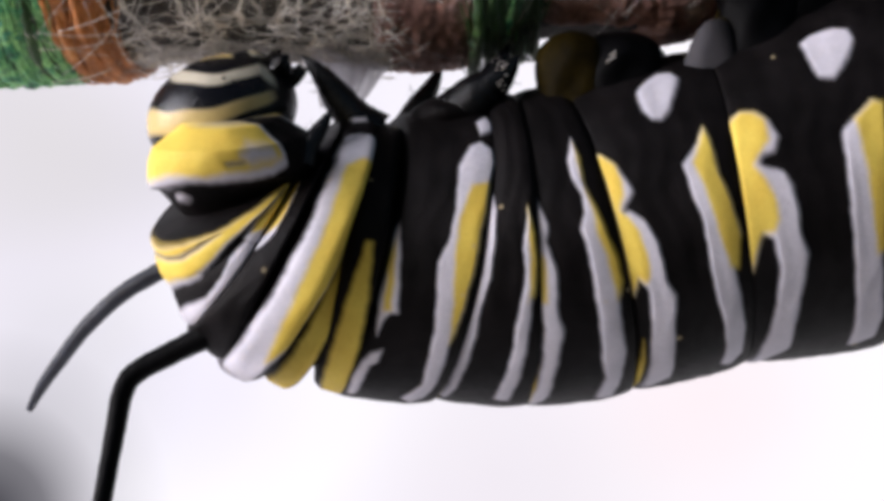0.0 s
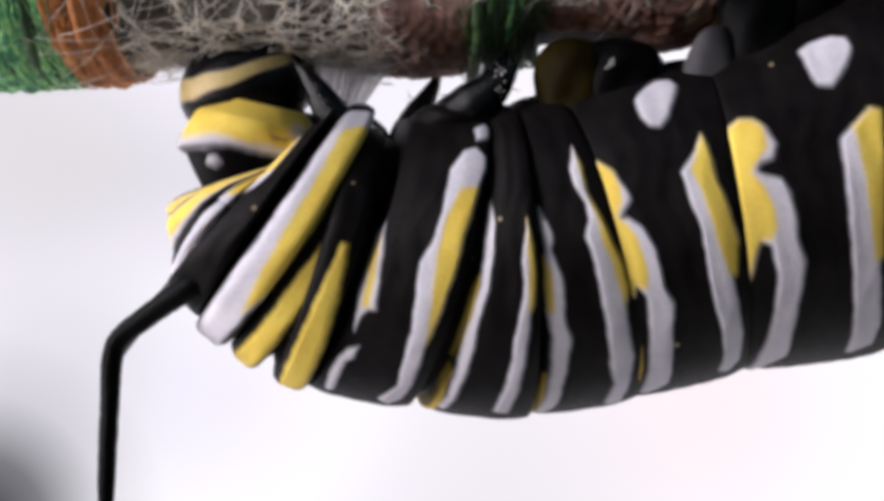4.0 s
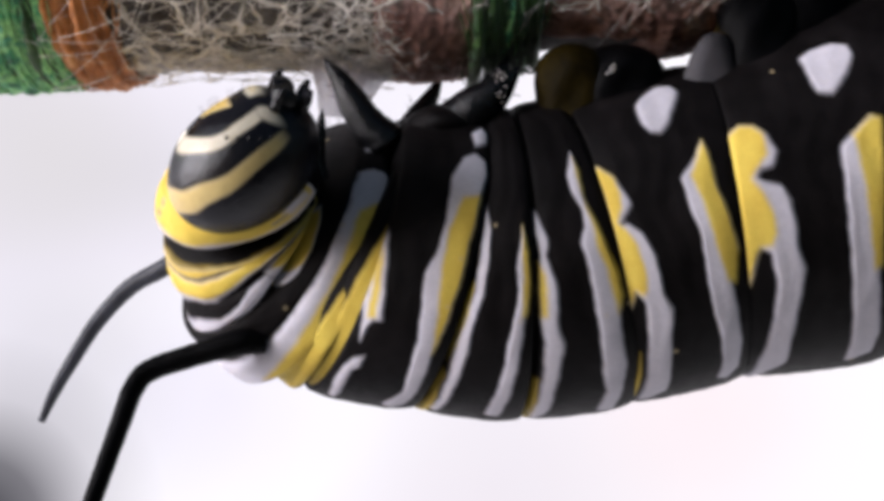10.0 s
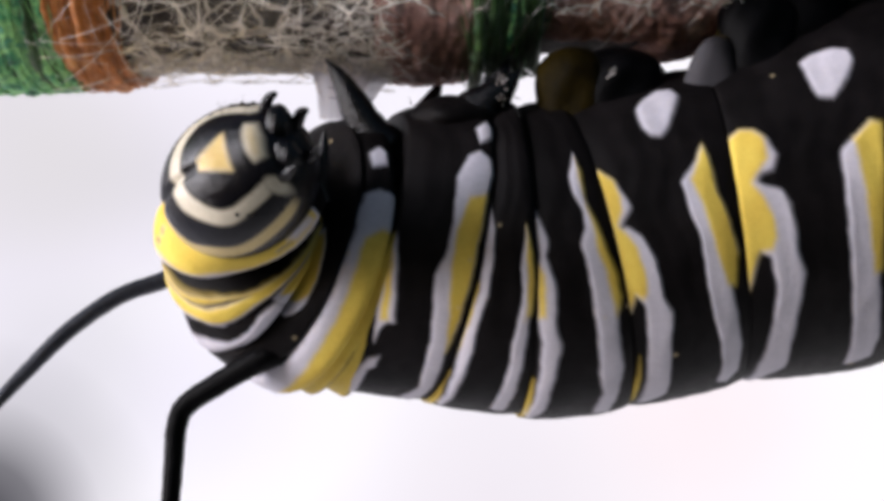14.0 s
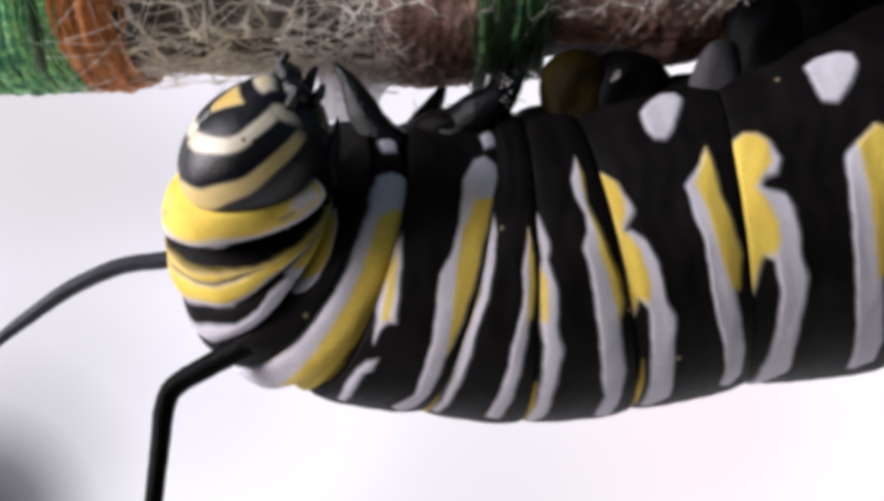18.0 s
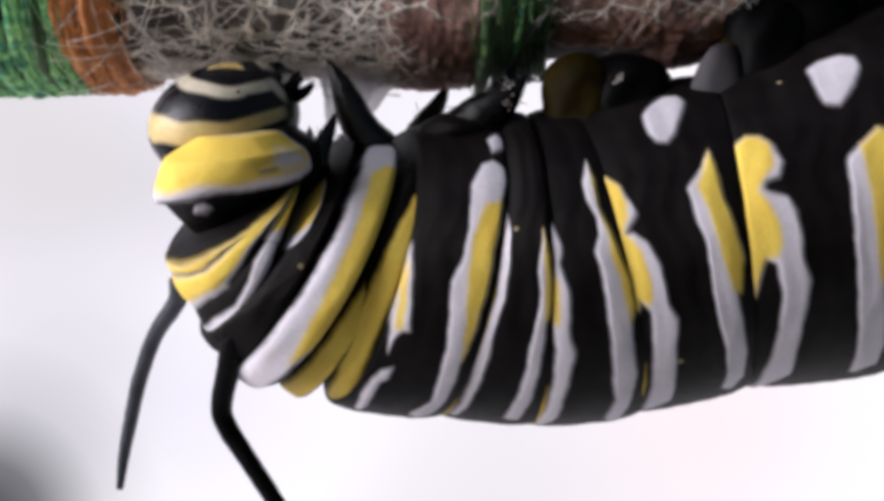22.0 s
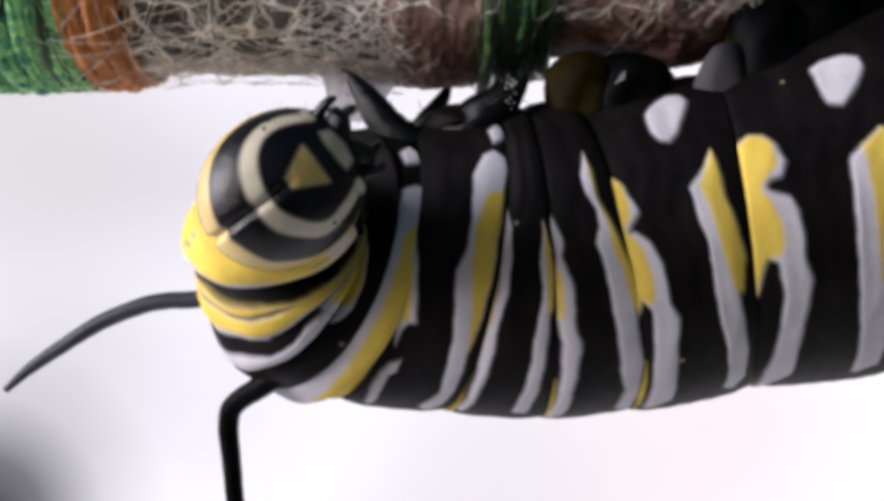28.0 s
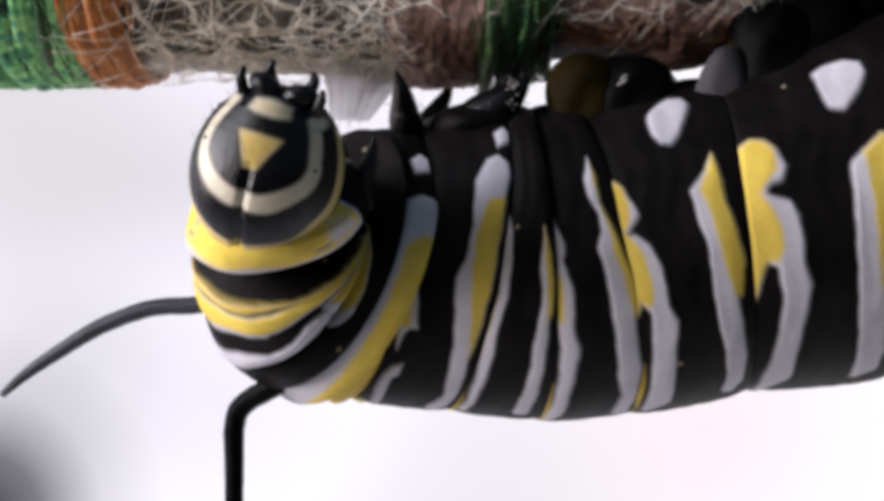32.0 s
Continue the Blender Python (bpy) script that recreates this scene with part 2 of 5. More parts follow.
# ---- the backdrop: a glowing sheet painted as bright, blurred distance ----
def build_backdrop():
    m = bpy.data.materials.new("glowing_distance")
    m.use_nodes = True
    n, l = m.node_tree.nodes, m.node_tree.links
    n.remove(n["Principled BSDF"])
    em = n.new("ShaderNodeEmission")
    tc = n.new("ShaderNodeTexCoord")
    mp = n.new("ShaderNodeMapping")
    mp.inputs["Scale"].default_value = (28, 28, 62)
    t = n.new("ShaderNodeTexNoise")
    t.inputs["Scale"].default_value, t.inputs["Detail"].default_value = 1.0, 1.0
    l.new(tc.outputs["Object"], mp.inputs["Vector"])
    l.new(mp.outputs[0], t.inputs["Vector"])
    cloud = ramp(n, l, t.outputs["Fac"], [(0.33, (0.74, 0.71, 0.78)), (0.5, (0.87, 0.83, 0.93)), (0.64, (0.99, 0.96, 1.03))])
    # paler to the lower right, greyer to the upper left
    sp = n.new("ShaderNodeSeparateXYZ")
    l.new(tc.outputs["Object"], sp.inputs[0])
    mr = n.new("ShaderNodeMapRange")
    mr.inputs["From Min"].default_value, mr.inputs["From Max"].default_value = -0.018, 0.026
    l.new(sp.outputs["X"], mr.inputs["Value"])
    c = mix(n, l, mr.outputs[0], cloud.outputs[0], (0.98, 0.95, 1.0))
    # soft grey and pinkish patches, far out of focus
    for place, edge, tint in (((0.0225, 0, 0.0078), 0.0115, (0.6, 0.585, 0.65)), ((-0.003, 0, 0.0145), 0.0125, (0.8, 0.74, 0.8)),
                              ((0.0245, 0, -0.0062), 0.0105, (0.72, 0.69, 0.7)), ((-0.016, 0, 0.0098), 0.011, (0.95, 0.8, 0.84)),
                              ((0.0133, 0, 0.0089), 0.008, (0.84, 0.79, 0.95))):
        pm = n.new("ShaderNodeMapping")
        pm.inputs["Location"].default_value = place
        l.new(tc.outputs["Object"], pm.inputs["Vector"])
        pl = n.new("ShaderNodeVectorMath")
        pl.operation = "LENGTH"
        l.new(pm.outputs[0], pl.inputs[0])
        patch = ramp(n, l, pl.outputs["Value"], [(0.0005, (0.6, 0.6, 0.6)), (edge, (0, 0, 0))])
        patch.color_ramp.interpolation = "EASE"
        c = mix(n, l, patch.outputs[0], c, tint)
    # a dark, soft-edged blot in the lower left corner
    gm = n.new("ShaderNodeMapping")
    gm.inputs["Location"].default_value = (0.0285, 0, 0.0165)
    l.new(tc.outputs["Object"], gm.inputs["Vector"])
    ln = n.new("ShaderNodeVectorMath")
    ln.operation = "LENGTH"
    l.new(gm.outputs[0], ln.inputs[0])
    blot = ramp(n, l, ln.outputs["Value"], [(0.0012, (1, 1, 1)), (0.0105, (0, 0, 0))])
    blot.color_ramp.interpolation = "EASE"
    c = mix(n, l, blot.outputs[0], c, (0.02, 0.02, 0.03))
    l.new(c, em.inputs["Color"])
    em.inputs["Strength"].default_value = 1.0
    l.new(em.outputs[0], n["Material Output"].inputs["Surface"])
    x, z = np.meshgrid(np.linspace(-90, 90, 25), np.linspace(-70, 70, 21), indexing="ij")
    # out of view it sweeps forward underneath, added to light the belly from below
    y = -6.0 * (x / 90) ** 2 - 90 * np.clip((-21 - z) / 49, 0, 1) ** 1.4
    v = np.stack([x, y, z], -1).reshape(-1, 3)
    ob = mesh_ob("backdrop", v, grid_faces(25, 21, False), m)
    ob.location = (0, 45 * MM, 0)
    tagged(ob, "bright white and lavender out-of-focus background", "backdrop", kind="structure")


build_backdrop()

# ---- the twig ----
TWIG_X = [-60, -10.8, -8.2, -6.6, -3.0, -1.6, -0.5, 0.8, 2.2, 3.0, 5.5, 7.8, 10.8, 60]
TWIG_LOW = [4.0, 4.4, 4.5, 4.72, 4.7, 4.5, 4.35, 4.5, 4.9, 4.88, 4.86, 5.4, 6.1, 12.2]
TWIG_R, TWIG_Y = 3.2, 0.9


def twig_axis(x):
    return np.interp(x, TWIG_X, TWIG_LOW) + TWIG_R


def on_twig(x, angle, lift=0.0):
    """A point of the bark: angle 0 is its underside, 90 the side towards the camera."""
    w = np.radians(angle)
    r = TWIG_R + lift
    return np.stack([x, TWIG_Y - r * np.sin(w), twig_axis(x) - r * np.cos(w)], -1)


def build_twig():
    twig = tagged(new("twig"), "dark twig with cracked and flaking red-brown bark", "twig")
    x, w = np.meshgrid(np.linspace(-45, 45, 420), np.linspace(0, 360, 96, endpoint=False), indexing="ij")
    x, w = x.ravel(), w.ravel()
    lift = np.array([0.16 * noise.fractal(Vector((a * 0.8, math.cos(math.radians(b)) * 2, math.sin(math.radians(b)) * 2)), 1, 2, 4) for a, b in zip(x, w)])
    mesh_ob("bark", on_twig(x, w, lift - 0.12), grid_faces(420, 96), BARK, twig, "cracked dark brown bark")
    gen = random.Random(5)

    def patch(x0, x1, a0, a1, seed):
        """A raised scale of red bark."""
        nx, na = 60, 44
        u, v = np.meshgrid(np.linspace(-1, 1, nx), np.linspace(-1, 1, na), indexing="ij")
        u, v = u.ravel(), v.ravel()
        xx, aa = (x0 + x1) / 2 + u * (x1 - x0) / 2, (a0 + a1) / 2 + v * (a1 - a0) / 2
        edge = np.array([0.25 * noise.noise(Vector((p * 2.5, q * 2.5, seed))) for p, q in zip(u, v)])
        rough = np.array([noise.fractal(Vector((p * 5, q * 5, seed + 7)), 1, 2, 4) for p, q in zip(xx, aa / 15)])
        h = np.clip(1 - np.maximum(np.abs(u), np.abs(v)) ** 3 + edge, -0.6, 0.7) * 0.42 + 0.07 * rough
        mesh_ob("bark_scale", on_twig(xx, aa, h - 0.15), grid_faces(nx, na, False), RED_BARK, twig, "flaking red-brown bark")

    patch(-1.7, 1.0, -25, 62, 1)
    patch(2.4, 5.6, 20, 60, 2)
    patch(4.6, 8.6, -5, 48, 3)

    def yarn(x0, x1, count, mats, thick, slant, seed, label):
        """Strands of yarn wound round the twig."""
        wrap = tagged(new("yarn_wrap"), label, "yarn", group="yarn wound round the twig")
        rnd = random.Random(seed)
        for k in range(count):
            c = x0 + (x1 - x0) * (k + 0.5) / count + rnd.uniform(-0.12, 0.12)
            lay = rnd.choice((0.0, 0.08, 0.18))
            ph, sl = rnd.uniform(0, 6), slant + rnd.uniform(-0.35, 0.35)
            a = np.linspace(-60, 150, 60)
            xs = c + sl * (a - 30) / 90 + 0.07 * np.sin(a / 17 + ph)
            line = on_twig(xs, a, 0.1 + lay + 0.05 * np.sin(a / 11 + ph))
            v, f = tube(line, [thick * rnd.uniform(0.6, 1.3)], 7, 0.2, k)
            mesh_ob("yarn_strand", v, f, rnd.choice(mats), wrap)
        fuzz = []
        for k in range(count * 9):
            c, a0 = rnd.uniform(x0, x1), rnd.uniform(-30, 90)
            a = np.linspace(a0, a0 + rnd.uniform(20, 55), 8)
            xs = c + rnd.uniform(-0.5, 0.5) * np.linspace(0, 1, 8) + 0.06 * np.sin(a / 6 + k)
            fuzz.append(tube(on_twig(xs, a, 0.3 + 0.12 * np.sin(np.linspace(0, 3, 8))), [0.018], 5))
        v, f = join(fuzz)
        tagged(mesh_ob("yarn_fuzz", v, f, mats[0], wrap), "loose yarn fibres", kind="stuff")

    yarn(-13.5, -9.0, 34, (GREEN, GREEN, MOSS, GREEN, MOSS), 0.12, 0.1, 11, "fuzzy bright green yarn wound round the twig")
    yarn(-8.95, -7.65, 13, (ORANGE,), 0.13, -0.5, 12, "orange-brown yarn wound round the twig beside green yarn")
    yarn(0.85, 2.3, 15, (MOSS, MOSS, MOSS, GREEN), 0.12, -0.25, 13, "dark moss-green yarn wound round the bark")

    net = tagged(new("silk_net"), "lacy net of tan silk spun over the twig", "silk")

    # the spun net: films of silk in two layers, a felted hem and loose threads
    def sheet(name, mat, x0, x1, a0, a1, lift, seed, label):
        nx, na = int((x1 - x0) * 22), 70
        u, v = np.meshgrid(np.linspace(0, 1, nx), np.linspace(0, 1, na), indexing="ij")
        u, v = u.ravel(), v.ravel()
        xx = x0 + (x1 - x0) * u
        ragged = np.array([noise.fractal(Vector((p * 2.2, seed, 0)), 1, 2, 4) for p in xx])
        aa = a0 + (a1 - a0 + 7 * ragged) * v
        xx = xx + (2 * u - 1) * np.array([0.5 * noise.fractal(Vector((seed, q / 9, 3.0)), 1, 2, 4) for q in aa])
        h = np.array([0.09 * noise.fractal(Vector((p * 1.7, q / 14, seed)), 1, 2, 4) for p, q in zip(xx, aa)])
        tagged(mesh_ob(name, on_twig(xx, aa, lift + h), grid_faces(nx, na, False), mat, net, label), label, kind="stuff")

    sheet("silk_web", WEB, -7.7, -1.5, -20, 105, 0.2, 1.5, "lacy tan film of silk")
    sheet("silk_web", WEB, -7.5, -1.2, -20, 105, 0.42, 8.5, "lacy tan film of silk")
    sheet("silk_web", WEB, -1.5, 0.9, 52, 105, 0.42, 6.5, "lacy tan film of silk")
    sheet("silk_web", WEB, 2.3, 8.2, 42, 105, 0.25, 4.5, "lacy tan film of silk")
    sheet("silk_hem", FELT, -7.7, -1.3, -45, 19, 0.16, 2.5, "matted grey-tan silk along the underside")
    pieces = []
    for k in range(46):
        c, a0 = gen.uniform(-8.0, -2.2) if k < 40 else gen.uniform(2.2, 9), gen.uniform(22, 85) if k < 40 else gen.uniform(50, 90)
        u = np.linspace(0, 1, 10)
        line = on_twig(c + gen.uniform(-1.5, 1.5) * u, a0 + gen.uniform(-26, 26) * u + 2 * np.sin(5 * u + k), 0.42 + 0.16 * np.sin(np.pi * u))
        pieces.append(tube(line, [gen.uniform(0.006, 0.012)], 5))
    for k in range(190):  # taut threads that cross each other over the bark
        c, a0 = (gen.uniform(-8.2, -1.0), gen.uniform(14, 92)) if k < 140 else (gen.uniform(2.2, 8.5), gen.uniform(45, 92))
        u = np.linspace(0, 1, 6)
        reach, climb = gen.uniform(-2.2, 2.2), gen.uniform(-34, 34)
        line = on_twig(c + reach * u, a0 + climb * u, 0.3 + 0.2 * gen.random() + 0.05 * np.sin(np.pi * u))
        pieces.append(tube(line, [gen.uniform(0.005, 0.011) if k < 140 else gen.uniform(0.003, 0.006)], 4))
    for k in range(170):  # frayed fibres over the hem
        c, a0 = gen.uniform(-7.6, -1.2), gen.uniform(8, 45)
        u = np.linspace(0, 1, 8)
        line = on_twig(c + gen.uniform(-0.9, 0.9) * u, a0 + gen.uniform(-9, 9) * u, 0.14 + gen.uniform(0, 0.2) + 0.05 * np.sin(7 * u + k))
        pieces.append(tube(line, [gen.uniform(0.008, 0.02)], 5))
    v, f = join(pieces)
    tagged(mesh_ob("silk_threads", v, f, SILK, net), "loose tan silk threads", kind="stuff")


build_twig()


def build_silk_wad():
    """A wisp of white floss that hangs between the twig and the mouth."""
    rows, cols = 30, 40
    u, w = np.meshgrid(np.linspace(0, 1, rows), np.linspace(0, 2 * np.pi, cols, endpoint=False), indexing="ij")
    u, w = u.ravel(), w.ravel()
    r = (1.2 - 0.75 * u ** 0.8) * (1 + 0.08 * np.sin(5 * w + 4 * u) + 0.06 * np.sin(11 * w - 3 * u))
    v = np.stack([-2.15 - 0.35 * u + r * np.cos(w), 0.4 + 0.5 * r * np.sin(w), 4.75 - 1.45 * u], 1)
    f = grid_faces(rows, cols).tolist()
    gen = random.Random(21)
    pieces = [(v, f)]
    for k in range(24):
        a = gen.uniform(0, 6.3)
        q = 0.9 * gen.random() ** 0.5
        top = np.array([-2.35 + q * math.cos(a), 0.4 + 0.5 * q * math.sin(a), 4.75])
        low = np.array([-2.6 + 0.42 * q * math.cos(a), 0.4 + 0.2 * q * math.sin(a), 4.75 - gen.uniform(0.9, 1.7)])
        m = (top + low) / 2 + np.array([gen.uniform(-0.1, 0.1), gen.uniform(-0.1, 0.1), 0])
        pieces.append(tube(spline([top, m, low], 4), [0.03, 0.02, 0.008], 5))
    v, f = join(pieces)
    ob = mesh_ob("silk_wisp", v, f, WHITE_SILK)
    tagged(ob, "wisp of white silk floss hanging from the twig", "silk", kind="stuff")


build_silk_wad()

# ---- the caterpillar ----
SEGMENTS = {  # rear ring, front ring: belly x, z, back x, z, half width, yaw, middle's y (mm, degrees); origin; pattern
    'A5': ((14.82, 7.22, 14.68, -1.6, 3.8, -7, 0), (10.69, 6.25, 10.76, -2.59, 3.75, -6, 0), (12.738, 0, 2.321)),
    'A4': ((10.69, 6.25, 10.76, -2.59, 3.75, -6, 0), (6.28, 4.46, 7.27, -3.03, 3.7, -5, 0), (8.75, 0, 1.274)),
    'A3': ((6.28, 4.46, 7.27, -3.03, 3.7, -5, 0), (2.77, 3.64, 4.42, -3.69, 3.55, 4, 0), (5.186, 0, 0.344)),
    'A2': ((2.77, 3.64, 4.42, -3.69, 3.55, 4, 0), (1.67, 3.43, 1.9, -3.98, 3.5, 5, 0), (2.689, 0, -0.152)),
    'A1': ((1.67, 3.43, 1.9, -3.98, 3.5, 5, 0), (0.84, 3.36, -0.58, -3.72, 3.4, 13, 0), (0.957, 0, -0.227)),
    'T3': ((0.84, 3.36, -0.58, -3.72, 3.4, 13, 0), (-1.09, 3.15, -3.04, -3.41, 3.2, 17, -0.05), (-0.966, -0.025, -0.155)),
    'Y2': ((-0.24, 2.71, -2.28, -3.4, 3.12, 18, 0.02), (-0.99, 2.88, -2.98, -3.1, 3.06, 18, -0.22), (-1.623, -0.1, -0.226)),
    'Y1': ((-1.29, 2.68, -3.44, -3.24, 3.01, 20, -0.01), (-2.02, 2.86, -4.12, -2.91, 2.93, 20, -0.29), (-2.718, -0.15, -0.151)),
    'T2b': ((-1.55, 3.07, -4.19, -3.2, 3.2, 23.97, -0.1), (-2.17, 3.05, -4.94, -2.72, 2.95, 22.98, -0.25), (-3.214, -0.175, 0.051)),
    'T2a': ((-2.17, 3.05, -4.94, -2.72, 2.95, 22.98, -0.25), (-3.1, 1.94, -5.68, -2.11, 2.3, 30.81, -0.7), (-3.974, -0.475, 0.04)),
    'T1b': ((-3.1, 1.94, -5.68, -2.11, 2.3, 30.81, -0.7), (-2.74, 1.57, -6.37, -0.02, 1.95, 41.79, -1.5), (-4.474, -1.1, 0.344)),
    'T1': ((-2.66, 1.77, -6.36, 0.52, 1.92, 41.24, -1.9), (-2.72, 2.01, -6.12, 1.16, 1.72, 49.94, -2.9), (-4.465, -2.4, 1.363)),
}
MARKS = {  # outlines of the pale marks: share of the segment's length from its rear, degrees from the back's midline
    'T1': [
        ('white', [(-0.06, -6), (0.02, 25), (-0.04, 55), (0.03, 85), (-0.02, 110), (0.1, 138), (0.4, 150), (2.2, 156), (2.2, -6)]),
        ('yellow', [(0.22, -6), (0.3, 20), (0.2, 45), (0.32, 70), (0.2, 95), (0.3, 118), (0.4, 138), (0.7, 148), (2.2, 152), (2.2, -6)]),
        ('white', [(-0.42, 52), (-0.24, 58), (-0.22, 68), (-0.38, 72), (-0.5, 62)]),
        ('pale', [(0.5, 126), (0.8, 120), (1.05, 128), (0.98, 144), (0.6, 144)]),
        ('dark', [(0.5, 9), (0.62, 8), (0.64, 15), (0.52, 16)]),
        ('dark', [(0.85, 12), (0.95, 11), (0.97, 17), (0.87, 18)]),
        ('dark', [(0.5, 112), (0.58, 110), (0.66, 121), (0.58, 123)]),
    ],
    'T1b': [
        ('white', [(-0.06, -6), (0.0, 25), (-0.04, 50), (0.0, 74), (0.1, 84), (0.42, 84), (0.4, 70), (0.26, 58), (0.22, 40), (0.28, 20), (0.24, -6)]),
        ('white', [(-0.06, 87), (0.16, 92), (-0.06, 98), (-0.06, 140), (0.5, 142), (0.62, 118), (0.6, 98), (0.52, 84), (0.2, 84)]),
        ('yellow', [(-0.06, 99), (-0.06, 140), (0.5, 140), (0.6, 118), (0.58, 98), (0.46, 89), (0.22, 93)]),
        ('white', [(0.47, -6), (0.5, 25), (0.47, 45), (0.55, 64), (0.66, 80), (0.72, 100), (0.72, 145), (0.98, 145), (0.96, 90), (0.98, 40), (0.97, -6)]),
        ('yellow', [(0.54, -6), (0.58, 25), (0.54, 45), (0.62, 64), (0.72, 80), (0.77, 100), (0.77, 145), (0.99, 145), (0.97, 90), (0.99, 40), (0.98, -6)]),
        ('dark', [(0.83, -6), (0.84, 20), (0.81, 44), (0.85, 66), (0.9, 80), (0.91, 66), (0.87, 44), (0.89, 20), (0.88, -6)]),
    ],
    'T2a': [
        ('white', [(0.7, 86), (0.84, 81), (1.08, 79), (1.08, 130), (0.92, 130), (0.8, 112), (0.72, 98)]),
        ('yellow', [(0.76, 92), (0.9, 90), (1.08, 88), (1.08, 128), (0.94, 128), (0.84, 112), (0.77, 100)]),
    ],
    'T2b': [
        ('white', [(1.0, -6), (0.99, 20), (1.02, 40), (0.95, 55), (0.99, 68), (0.94, 84), (1.02, 98), (0.96, 114), (1.0, 122), (0.9, 129), (0.5, 131), (0.0, 129), (-0.2, 120), (-0.3, 90), (-0.26, 60), (-0.06, 40), (0.12, 20), (0.2, -6)]),
        ('white', [(0.3, 143), (0.75, 142), (0.8, 150), (0.5, 153), (0.28, 150)]),
        ('yellow', [(0.24, 22), (0.42, 36), (0.5, 50), (0.58, 66), (0.6, 80), (0.66, 94), (0.7, 106), (0.68, 111), (0.3, 115), (-0.26, 114), (-0.36, 95), (-0.28, 65), (-0.06, 36)]),
    ],
    'Y1': [
        ('yellow', [(0.04, -6), (0.1, 20), (0.04, 40), (0.1, 60), (0.08, 80), (0.16, 100), (0.34, 122), (0.5, 122), (0.66, 100), (0.72, 78), (0.7, 60), (0.74, 40), (0.8, 20), (0.74, -6)]),
    ],
    'Y2': [
        ('yellow', [(0.06, -6), (0.12, 20), (0.04, 40), (0.1, 62), (0.06, 82), (0.14, 104), (0.32, 126), (0.5, 126), (0.7, 104), (0.8, 82), (0.84, 62), (0.78, 40), (0.86, 20), (0.8, -6)]),
    ],
    'T3': [
        ('white', [(0.21, 147), (0.07, 151), (0.01, 148), (0.03, 141), (0.17, 139)]),
        ('white', [(0.31, 133), (0.17, 135), (0.04, 131), (-0, 125), (0.06, 117), (0.07, 108), (0.1, 98), (0.09, 88), (0.11, 79), (0.11, 69), (0.15, 60), (0.12, 41), (0.14, 25), (0.24, 17), (0.36, 22), (0.25, 37), (0.31, 53), (0.34, 64), (0.42, 77), (0.5, 89), (0.43, 96), (0.41, 106), (0.43, 124)]),
        ('yellow', [(0.27, 116), (0.06, 117), (0.07, 108), (0.1, 98), (0.09, 88), (0.11, 79), (0.12, 68), (0.15, 58), (0.23, 73), (0.31, 85), (0.35, 94), (0.36, 105)]),
        ('white', [(1.05, 110), (0.94, 95), (0.86, 83), (0.77, 71), (0.85, 71), (0.89, 69), (0.9, 61), (1, 75), (1.03, 89), (1.04, 100)]),
        ('yellow', [(1.04, 105), (0.99, 95), (0.93, 85), (0.86, 72), (0.91, 72), (0.94, 72), (1.02, 89)]),
        ('white', [(0.79, 55), (0.78, 49), (0.85, 46), (0.83, 37), (0.81, 23), (0.88, 21), (0.94, 39), (0.94, 47), (0.88, 53)]),
    ],
    'A1': [
        ('white', [(1.02, 113), (0.89, 103), (0.84, 94), (0.82, 80), (0.85, 74), (0.87, 70), (0.84, 59), (0.84, 48), (0.85, 34), (0.87, 17), (0.96, 20), (0.94, 34), (0.97, 50), (1.01, 62), (0.99, 74), (0.96, 82), (1, 94), (1.03, 105)]),
        ('yellow', [(1, 85), (0.99, 75), (1.02, 61), (1.04, 51), (1.06, 59), (1.06, 72), (1.04, 81)]),
        ('yellow', [(1.02, 47), (1.01, 38), (0.94, 14), (1, -6), (1.02, 29), (1.04, 42)]),
        ('white', [(0.22, 103), (0.12, 93), (0.09, 82), (0.14, 73), (0.16, 64), (0.19, 50), (0.22, 36), (0.26, 21), (0.41, 22), (0.37, 40), (0.34, 52), (0.34, 64), (0.29, 73), (0.25, 82), (0.32, 89)]),
        ('yellow', [(0.22, 103), (0.1, 94), (0.07, 82), (0.12, 73), (0.19, 73), (0.19, 84), (0.23, 95)]),
    ],
    'A2': [
        ('white', [(1.04, 110), (0.93, 103), (0.86, 97), (0.9, 92), (0.86, 89), (0.79, 81), (0.79, 76), (0.81, 70), (0.74, 61), (0.78, 52), (0.82, 40), (0.85, 23), (0.95, 13), (1.01, 18), (0.96, 36), (0.94, 49), (0.94, 62), (0.99, 72), (1, 84), (0.97, 93), (1.02, 101)]),
        ('yellow', [(1.01, 91), (0.93, 86), (0.91, 80), (0.92, 72), (0.99, 72), (1.01, 82)]),
        ('yellow', [(0.99, 46), (0.99, 36), (1.01, -6), (1.03, -6), (1.05, 22), (1.01, 44)]),
        ('white', [(0.31, 126), (0.28, 119), (0.31, 109), (0.25, 102), (0.18, 93), (0.15, 84), (0.12, 74), (0.15, 62), (0.12, 50), (0.16, 35), (0.21, 16), (0.37, 18), (0.31, 36), (0.35, 47), (0.36, 61), (0.39, 76), (0.4, 85), (0.45, 94), (0.37, 99), (0.35, 105), (0.45, 111), (0.45, 117)]),
        ('yellow', [(0.31, 124), (0.26, 118), (0.31, 108), (0.23, 102), (0.16, 93), (0.08, 83), (0.07, 75), (0.15, 69), (0.18, 74), (0.21, 84), (0.27, 91), (0.27, 99), (0.31, 106), (0.33, 112)]),
    ],
    'A3': [
